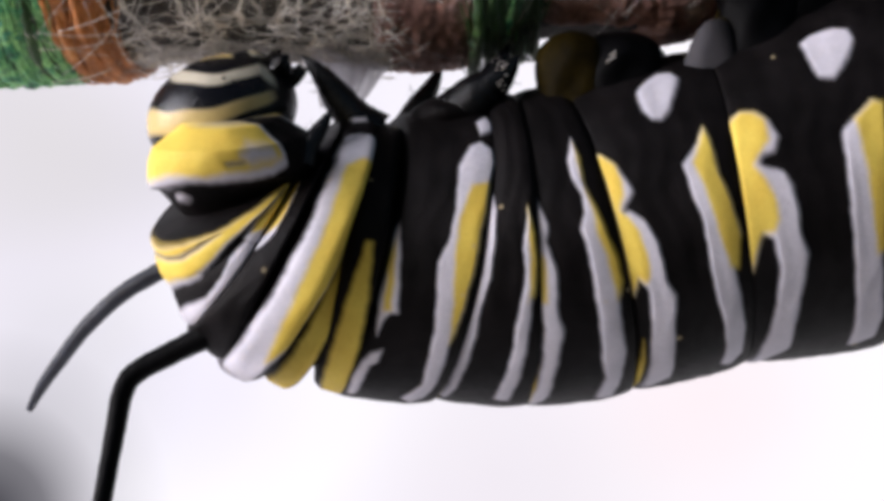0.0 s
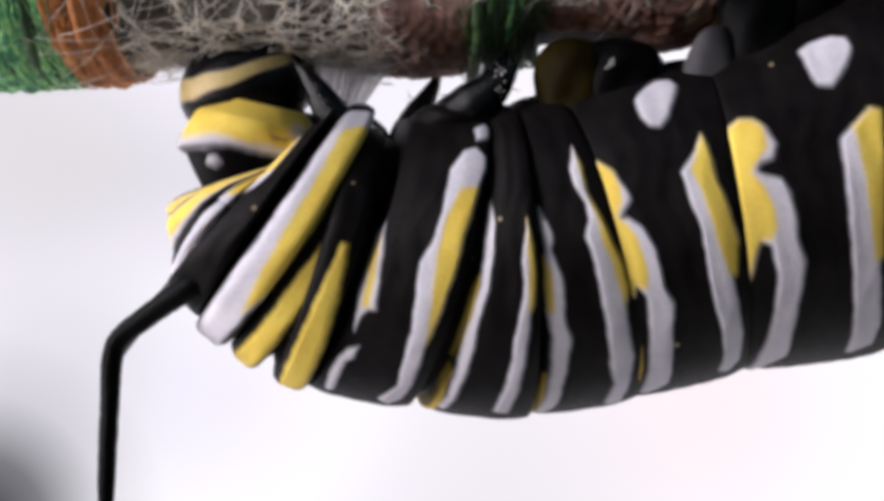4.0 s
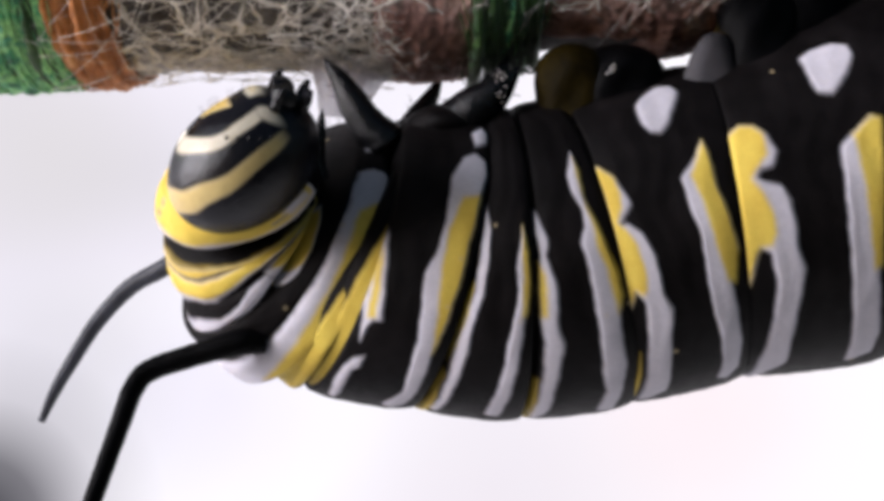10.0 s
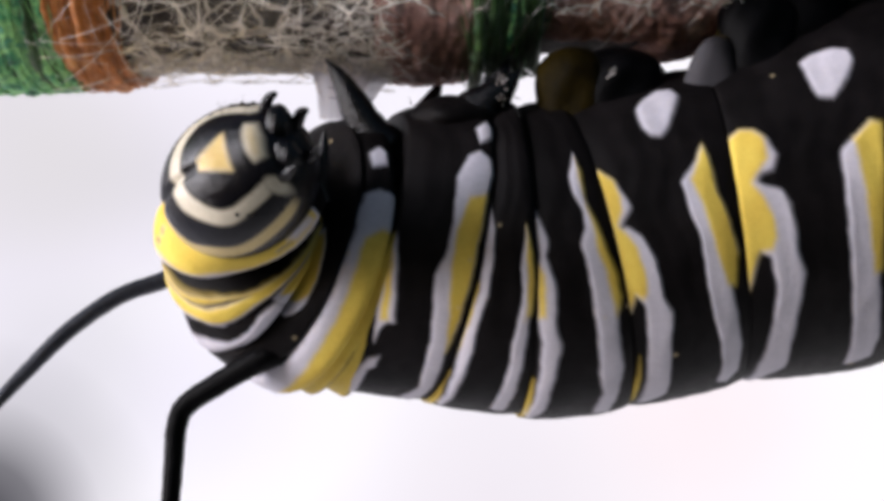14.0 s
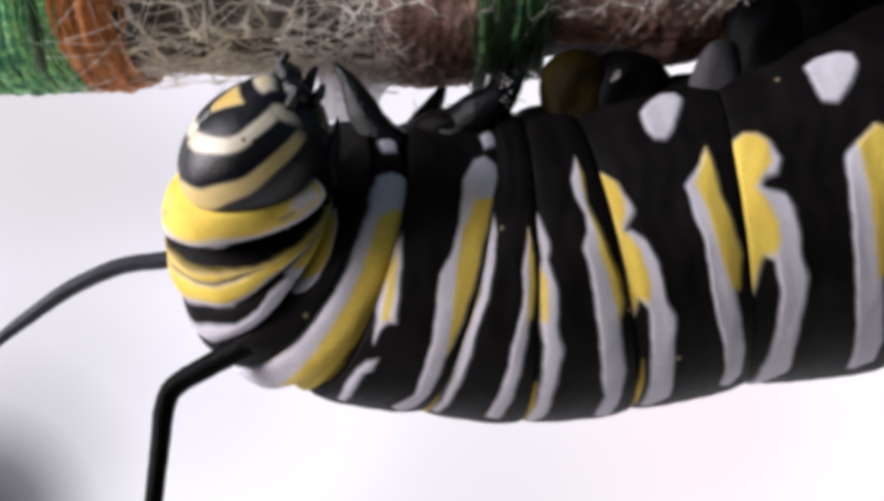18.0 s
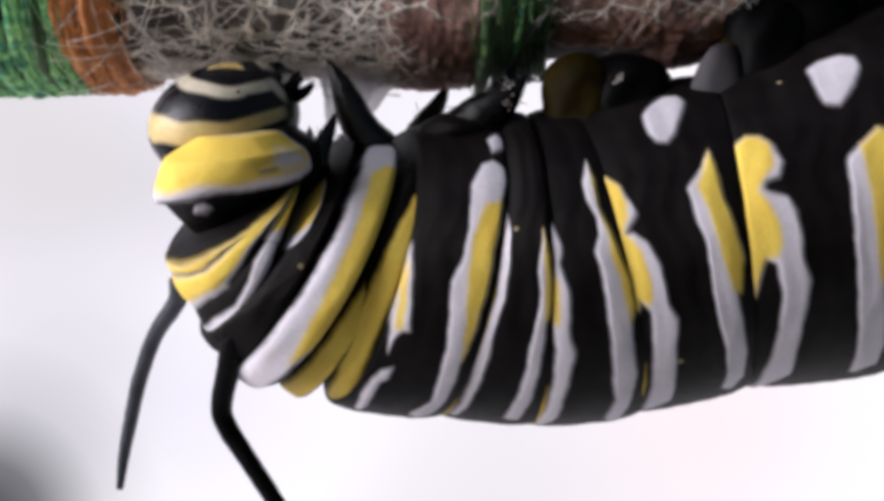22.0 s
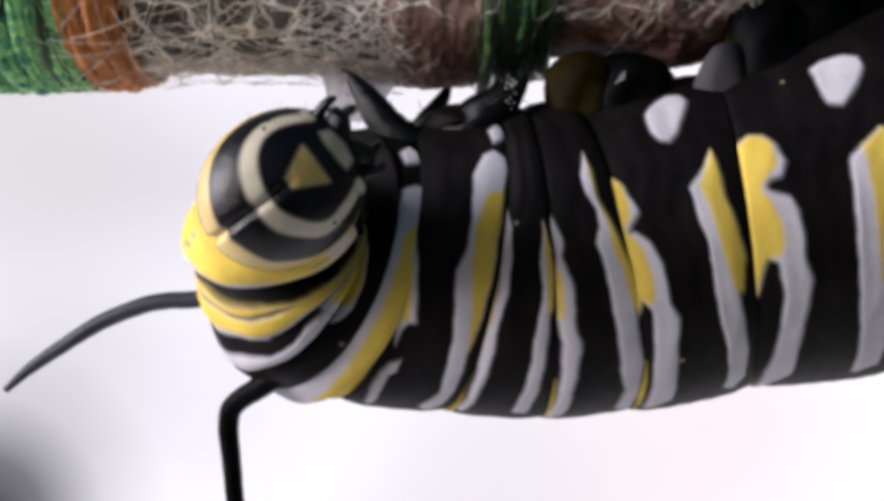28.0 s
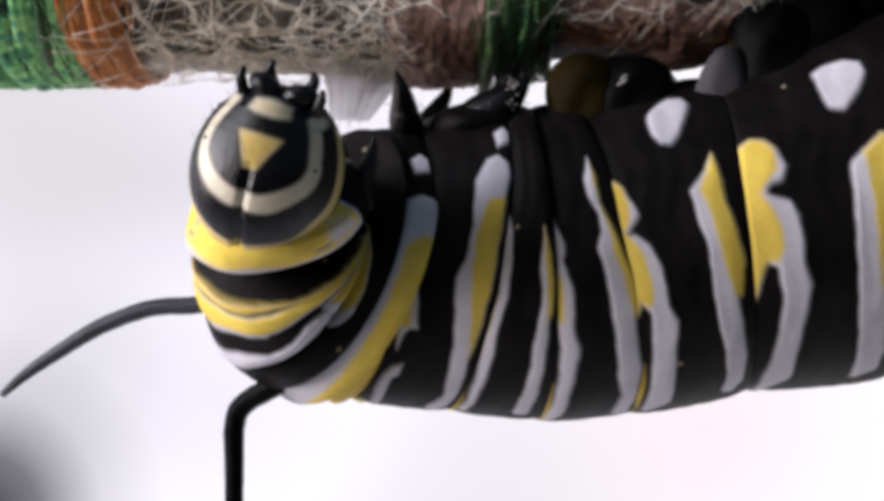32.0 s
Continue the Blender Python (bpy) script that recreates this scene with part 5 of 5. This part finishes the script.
ROWS_T2a = [
    (0, pose(-0.004231, -0.000912, 0.000027, -21.88, -4.12, -4.75)), (2, pose(-0.004375, -0.000843, 0.000341, -23.02, -2.71, -6.00)), (3, pose(-0.004525, -0.000309, 0.000691, -34.88, -2.98, 1.65)),
    (6, pose(-0.004287, -0.000301, 0.001437, -32.00, 11.55, -17.69)), (7, pose(-0.004266, -0.000121, 0.001639, -32.92, 11.87, -14.15)), (8, pose(-0.004322, -0.000556, 0.000988, -19.25, 7.09, -18.68)),
    (9, pose(-0.004318, -0.000369, 0.000343, -4.83, 3.69, -7.95)), (10, pose(-0.004276, -0.000117, 0.000161, -4.32, 1.26, 6.55)), (12, pose(-0.003965, -0.000487, 0.000037, -0.08, -0.07, -0.18)),
    (14, pose(-0.004008, -0.000693, 0.000016, 8.65, -1.81, 4.09)), (17, pose(-0.003957, -0.001138, 0.000188, 14.80, -2.53, 8.53)), (18, pose(-0.004015, -0.000779, 0.000177, -1.50, -1.67, 9.79)),
    (20, pose(-0.004088, -0.000408, 0.000140, -3.06, -1.77, 5.24)), (21, pose(-0.004071, -0.000569, 0.000123, -11.85, -3.77, 4.21)), (22, pose(-0.004062, -0.000606, 0.000214, -25.62, -6.75, 6.11)),
    (23, pose(-0.004043, -0.000831, 0.000150, -28.05, -5.79, 9.51)), (24, pose(-0.003978, -0.000264, 0.000071, -11.64, 0.17, 4.31)), (25, pose(-0.003929, -0.000380, 0.000034, -5.13, 0.23, 6.56)),
    (28, pose(-0.003466, -0.001213, -0.000231, 4.79, -5.50, 12.65)), (29, pose(-0.002981, -0.002004, -0.000388, 7.45, -3.12, 15.79)), (30, pose(-0.003150, -0.001844, -0.000315, 7.18, -3.48, 16.58)),
    (32, pose(-0.003340, -0.001607, -0.000230, 6.83, -2.99, 11.83)),
]

ROWS_T1b = [
    (0, pose(-0.004871, -0.001336, 0.000586, -15.80, -5.96, -6.04)), (2, pose(-0.005076, -0.001234, 0.000912, -9.98, -2.40, -13.79)), (3, pose(-0.004747, -0.000351, 0.000842, -36.25, -1.87, -21.11)),
    (6, pose(-0.004492, -0.000378, 0.001761, -34.34, 7.48, -38.99)), (7, pose(-0.004610, -0.000277, 0.002122, -30.19, 7.91, -34.59)), (8, pose(-0.004756, -0.000845, 0.001386, -14.87, 10.58, -36.75)),
    (9, pose(-0.004827, -0.000858, 0.000771, -3.58, 6.22, -11.32)), (10, pose(-0.004633, -0.000691, 0.000473, -3.93, -0.77, -1.35)), (12, pose(-0.004468, -0.001115, 0.000341, -0.05, -0.07, -0.27)),
    (14, pose(-0.004519, -0.001419, 0.000220, 6.94, -2.46, 2.78)), (17, pose(-0.004441, -0.002051, 0.000324, 13.58, -4.96, 10.03)), (18, pose(-0.004466, -0.001520, 0.000505, -3.32, -2.76, 8.10)),
    (20, pose(-0.004562, -0.001039, 0.000499, -4.78, -4.89, 1.98)), (21, pose(-0.004597, -0.001114, 0.000413, -11.52, -11.30, -4.06)), (22, pose(-0.004742, -0.001058, 0.000624, -18.88, -16.68, -1.11)),
    (23, pose(-0.004654, -0.001310, 0.000608, -23.72, -14.78, 3.13)), (24, pose(-0.004322, -0.000744, 0.000394, -10.37, -0.74, -6.28)), (25, pose(-0.004234, -0.000887, 0.000273, -7.92, -1.17, -5.32)),
    (28, pose(-0.003789, -0.002030, -0.000087, 1.56, -3.99, 10.58)), (29, pose(-0.003307, -0.002893, -0.000248, 0.41, -2.78, 16.70)), (30, pose(-0.003466, -0.002737, -0.000147, -0.04, -3.77, 17.81)),
    (32, pose(-0.003717, -0.002521, -0.000050, 2.30, -2.98, 12.05)),
]

ROWS_T1 = [
    (0, pose(-0.004701, -0.002174, 0.001832, -38.61, 12.04, -26.61)), (2, pose(-0.004531, -0.001916, 0.001923, -49.73, 16.33, -18.31)), (3, pose(-0.004435, -0.000394, 0.002219, -55.77, 18.41, -16.74)),
    (6, pose(-0.004267, 0.000520, 0.003280, -45.17, 26.56, -39.96)), (7, pose(-0.004833, 0.000638, 0.003720, -45.54, 24.59, -51.04)), (8, pose(-0.004939, -0.001355, 0.002709, -18.61, 15.46, -35.98)),
    (9, pose(-0.004845, -0.002045, 0.001806, -7.22, 8.14, -12.92)), (10, pose(-0.004597, -0.001933, 0.001513, -4.52, 2.48, -1.89)), (12, pose(-0.004469, -0.002412, 0.001341, -1.03, 0.13, -1.78)),
    (14, pose(-0.004445, -0.002738, 0.000956, -4.18, 1.09, -0.89)), (17, pose(-0.004320, -0.003515, 0.000880, -3.44, 4.54, 2.04)), (18, pose(-0.004341, -0.002664, 0.001388, -15.78, 3.28, -4.21)),
    (20, pose(-0.004535, -0.002112, 0.001420, -20.20, 3.93, -12.39)), (21, pose(-0.004635, -0.002022, 0.001475, -29.03, 5.03, -17.50)), (22, pose(-0.004711, -0.001782, 0.001970, -36.66, 6.11, -10.45)),
    (23, pose(-0.004544, -0.001974, 0.002022, -34.75, 9.28, -13.94)), (24, pose(-0.004320, -0.001817, 0.001646, -12.47, 2.90, -9.48)), (25, pose(-0.004258, -0.002078, 0.001443, -8.87, 5.63, -8.64)),
    (28, pose(-0.003770, -0.003528, 0.000747, -3.50, 5.16, 2.51)), (29, pose(-0.002744, -0.004127, 0.000717, 9.04, 15.04, 22.98)), (30, pose(-0.003100, -0.003999, 0.001038, 3.77, 5.22, 19.67)),
    (32, pose(-0.003600, -0.003860, 0.000901, -9.66, 4.50, -0.43)),
]

ROWS_HEAD = [
    (0, pose(-0.005123, -0.001274, 0.003001, 19.73, 12.74, -76.81)), (1, pose(-0.004979, -0.001295, 0.003076, 18.91, 13.15, -73.62)), (2, pose(-0.004795, -0.001267, 0.003527, 19.19, 17.57, -67.00)),
    (3, pose(-0.004612, 0.000516, 0.003780, 20.72, 5.38, -87.97)), (5.5, pose(-0.004950, 0.000560, 0.004540, 20.72, 5.38, -87.97)), (6, pose(-0.004950, 0.000720, 0.004700, 20.72, 5.38, -87.97)),
    (7, pose(-0.005151, 0.000913, 0.004877, 20.72, 5.38, -87.97)), (8, pose(-0.005061, -0.001298, 0.003353, 20.72, 5.38, -87.97)), (9, pose(-0.004579, -0.003650, 0.002164, 40.15, 20.51, -80.72)),
    (10, pose(-0.004233, -0.003650, 0.001896, 40.30, 21.32, -79.98)), (11, pose(-0.004184, -0.003650, 0.001831, 40.30, 21.32, -79.98)), (12, pose(-0.004167, -0.003650, 0.001771, 41.04, 23.08, -78.33)),
    (13, pose(-0.004137, -0.004648, 0.001735, 69.05, 56.20, -49.79)), (14, pose(-0.004152, -0.004652, 0.001470, 65.33, 62.82, -50.53)), (17, pose(-0.003889, -0.004668, 0.001436, 76.59, 66.18, -23.03)),
    (18, pose(-0.004112, -0.003650, 0.002210, 44.98, 32.43, -72.21)), (19, pose(-0.004318, -0.003650, 0.002209, 51.15, 42.62, -66.26)), (20, pose(-0.004520, -0.003650, 0.002307, 39.48, 17.45, -83.43)),
    (21, pose(-0.005170, -0.001336, 0.002336, 17.98, 17.80, -62.41)), (22, pose(-0.005204, -0.001340, 0.003117, 19.15, 17.78, -66.45)), (23, pose(-0.004810, -0.001341, 0.002881, 22.78, 25.02, -63.06)),
    (24, pose(-0.003940, -0.003650, 0.002308, 40.46, 22.13, -79.23)), (25, pose(-0.003792, -0.003650, 0.001987, 41.81, 22.50, -77.26)), (27.5, pose(-0.003440, -0.005019, 0.001430, 90.19, 48.91, 2.88)),
    (28, pose(-0.003400, -0.005025, 0.001310, 85.35, 52.13, 11.54)), (28.5, pose(-0.002725, -0.005018, 0.001161, 91.47, 54.76, 14.64)), (29, pose(-0.002215, -0.005024, 0.001434, 86.98, 50.53, 10.22)),
    (30, pose(-0.002916, -0.005022, 0.001742, 88.06, 26.30, 5.05)), (31, pose(-0.003371, -0.005025, 0.001652, 88.87, 20.01, -3.87)), (32, pose(-0.003709, -0.005034, 0.001639, 90.32, 16.07, -6.13)),
]

ROWS_NEAR_TENTACLE = [
    (0, pose(-0.005254, -0.002002, -0.002048, -25.01, -4.13, -10.3)), (1, pose(-0.00535, -0.002, -0.001963, -5.9, -15.18, -17.56)), (2, pose(-0.005548, -0.001999, -0.001771, 23.48, -35.71, -41.16)),
    (3, pose(-0.005707, -0.001999, -0.001603, 18.56, -15.51, -35.61)), (3.5, pose(-0.005801, -0.001999, -0.001256, 6.72, -12.37, -28.49)), (5.5, pose(-0.005993, -0.002001, -0.0005, -44.22, 3.22, -23.46)),
    (6, pose(-0.005997, -0.002002, -0.000329, -31.79, -0.4, -12.87)), (7, pose(-0.005899, -0.002002, -0.000215, -28.25, -2.66, -11.56)), (8, pose(-0.005954, -0.002001, -0.000968, -48.42, 16.65, -24.22)),
    (9, pose(-0.005227, -0.002022, -0.001766, -45.64, 3.87, -6.49)), (10, pose(-0.004696, -0.002003, -0.002112, -30.28, 3.98, -9.28)), (11, pose(-0.004463, -0.002, -0.0022, -12.87, 6.45, -7.73)),
    (12, pose(-0.004357, -0.002013, -0.002131, -32.6, -3.86, -4.46)), (13, pose(-0.004302, -0.001999, -0.002372, -3.31, -2.22, -8.01)), (14, pose(-0.004165, -0.002, -0.002456, -13.76, -7.43, -17.72)),
    (14.5, pose(-0.004154, -0.002, -0.002434, -13.44, -10.66, -11.6)), (16.5, pose(-0.004075, -0.001999, -0.002475, -10.13, -14.27, -24.88)), (17, pose(-0.004049, -0.002, -0.002432, -15.77, -13.84, -19.92)),
    (18, pose(-0.004441, -0.002, -0.002081, -13.27, -5.05, -16.73)), (19, pose(-0.004406, -0.002008, -0.002197, -6.66, 1.41, 10.32)), (20, pose(-0.00445, -0.002016, -0.002131, -32.01, -5.95, -3.18)),
    (21, pose(-0.004592, -0.002, -0.002147, -9.78, 1.11, -4.34)), (22, pose(-0.004825, -0.001999, -0.001963, 22.47, -32.67, -49.9)), (23, pose(-0.004877, -0.001999, -0.001962, 4.75, -8.15, -26.35)),
    (24, pose(-0.004585, -0.002, -0.002005, -17.92, 5.8, -20.18)), (25, pose(-0.00438, -0.002, -0.002183, -8.79, 3.55, -7.57)), (27.5, pose(-0.00352, -0.001999, -0.002564, 3.57, -2.73, -22.76)),
    (28, pose(-0.003412, -0.001999, -0.002531, 8.63, -5.77, -22.42)), (29, pose(-0.002443, -0.001999, -0.0028, 14.81, -3.86, -35.03)), (30, pose(-0.002515, -0.002, -0.002585, 24.86, -1.28, -18.45)),
    (31, pose(-0.002934, -0.001999, -0.002575, 10.55, -4.59, -26.43)), (32, pose(-0.003113, -0.001999, -0.002581, 0.66, -5.55, -22.95)),
]

ROWS_FAR_TENTACLE = [
    (0, pose(-0.007327, 0.001593, -0.00072, 45.69, -10.61, 17.33)), (1, pose(-0.007319, 0.001588, -0.000888, 49.38, -22.64, 24.54)), (2, pose(-0.007253, 0.001601, -0.00103, 60.05, -32.21, 15.14)),
    (3, pose(-0.007082, 0.001604, -0.00121, 74.18, -31.92, 4.43)), (3.5, pose(-0.007087, 0.001605, -0.001228, 87.93, -46.64, 0.33)), (5.5, pose(-0.006712, 0.001605, -0.00132, 34.94, 20.51, -43.54)),
    (6, pose(-0.00532, 0.001603, -0.001816, 13.7, 10.67, -70.43)), (7, pose(-0.00379, 0.001603, -0.002875, 4.27, 2.77, -87.26)), (8, pose(-0.00581, 0.001603, -0.001729, 172.33, -80.68, -68.21)),
    (9, pose(-0.007425, 0.001605, -0.000576, 69.31, -49.87, 14.32)), (10, pose(-0.007215, 0.0016, -0.000483, 4.62, 3.78, -23.31)), (11, pose(-0.007172, 0.001597, -0.000561, 16.31, 5.99, -2.68)),
    (12, pose(-0.007133, 0.001592, -0.000671, -9.33, 5.78, 9.76)), (13, pose(-0.007124, 0.001595, -0.000695, -5.26, 6.84, 10.8)), (14, pose(-0.00722, 0.001593, -0.000743, -6.92, 8.24, 11.2)),
    (14.5, pose(-0.007129, 0.0016, -0.000794, -13.71, 10.39, -6.38)), (16.5, pose(-0.007195, 0.001603, -0.000757, 24.43, -2.33, -48.27)), (17, pose(-0.007383, 0.001596, -0.000319, 12.66, 8.09, 1.13)),
    (18, pose(-0.007286, 0.001599, -0.0002, 8.58, 19.88, -2.37)), (19, pose(-0.007224, 0.001596, -0.000392, -2.76, 5.9, 10.69)), (20, pose(-0.007164, 0.001592, -0.000524, 29.58, -1.49, 6.71)),
    (21, pose(-0.00712, 0.001601, -0.000787, 42.25, -18.69, 10.88)), (22, pose(-0.007084, 0.001601, -0.001419, 3.15, -10.02, -47.11)), (23, pose(-0.007115, 0.001594, -0.001156, 45.24, -24.31, 24.05)),
    (24, pose(-0.007002, 0.001581, -0.000624, -6.11, 10.45, 12.98)), (25, pose(-0.006934, 0.001565, -0.00089, -10.97, 13.16, 10.32)), (27.5, pose(-0.006673, 0.0016, -0.001252, -28.8, 15.07, -20.74)),
    (28, pose(-0.00659, 0.001597, -0.001215, 10.67, 22.54, -4.7)), (29, pose(-0.006213, 0.001599, -0.001247, -3.61, 4.33, -8.2)), (30, pose(-0.006314, 0.001599, -0.00144, 7.34, 25.56, -6.19)),
    (31, pose(-0.006499, 0.001599, -0.00142, 3.41, 22.92, 1.48)), (32, pose(-0.006606, 0.001599, -0.00143, 7.03, 22.67, -7.25)),
]

ROWS_LEG = [
    (0, pose(-0.002301, -0.000871, 0.003151, 0, -32.51, 0)), (1, pose(-0.002173, -0.000884, 0.003224, 4.77, -34.76, 0)), (2, pose(-0.002362, -0.000874, 0.003237, 14.45, -32.59, 0)),
    (3, pose(-0.002553, -0.000886, 0.003077, 5.94, -28.07, 0)), (6, pose(-0.002479, -0.000883, 0.003061, 0, -28.92, 0)), (7, pose(-0.002433, -0.000892, 0.003002, 8.67, -21.35, 0)),
    (8, pose(-0.002438, -0.000896, 0.002952, 17.91, -16.5, 0)), (9, pose(-0.001881, -0.00089, 0.003063, 0, -25.8, 0)), (10, pose(-0.001917, -0.0009, 0.003194, 0, -26.76, 0)),
    (13, pose(-0.001923, -0.0009, 0.003192, 0, -25.18, 0)), (17, pose(-0.001832, -0.000916, 0.003144, 0, -24.09, 0)), (20, pose(-0.001984, -0.000923, 0.003228, 0, -23.5, 0)),
    (22, pose(-0.002208, -0.000927, 0.003268, 0, -20.39, 0)), (23, pose(-0.002063, -0.000927, 0.003241, 0, -22.23, 0)), (24, pose(-0.002017, -0.000942, 0.003237, 0, -25.58, 0)),
    (25, pose(-0.001901, -0.000916, 0.003124, 0, -25.56, 0)), (27.5, pose(-0.001743, -0.000922, 0.003179, 0, -28.44, 0)), (28, pose(-0.0016, -0.000922, 0.003161, 0, -32.66, 0)),
    (28.5, pose(-0.001247, -0.000916, 0.002941, 37.04, -3.81, 0)), (29, pose(-0.000496, -0.000914, 0.002845, 40.09, 5.38, 0)), (30, pose(-0.000775, -0.000914, 0.002923, 41.95, -4.88, 0)),
    (31, pose(-0.000871, -0.000917, 0.002904, 40.29, -2.02, 0)), (32, pose(-0.001068, -0.000919, 0.002967, 38.36, -3.25, 0)),
]


def motions():
    for key, rows in (("A2", ROWS_A2), ("A1", ROWS_A1), ("T3", ROWS_T3), ("Y2", ROWS_Y2), ("Y1", ROWS_Y1), ("T2b", ROWS_T2b), ("T2a", ROWS_T2a), ("T1b", ROWS_T1b), ("T1", ROWS_T1)):
        walk(BODY[key], rows)
    walk(HEAD, ROWS_HEAD)
    walk(NEAR, ROWS_NEAR_TENTACLE)
    walk(FAR, ROWS_FAR_TENTACLE)
    walk(LEG, ROWS_LEG)


motions()
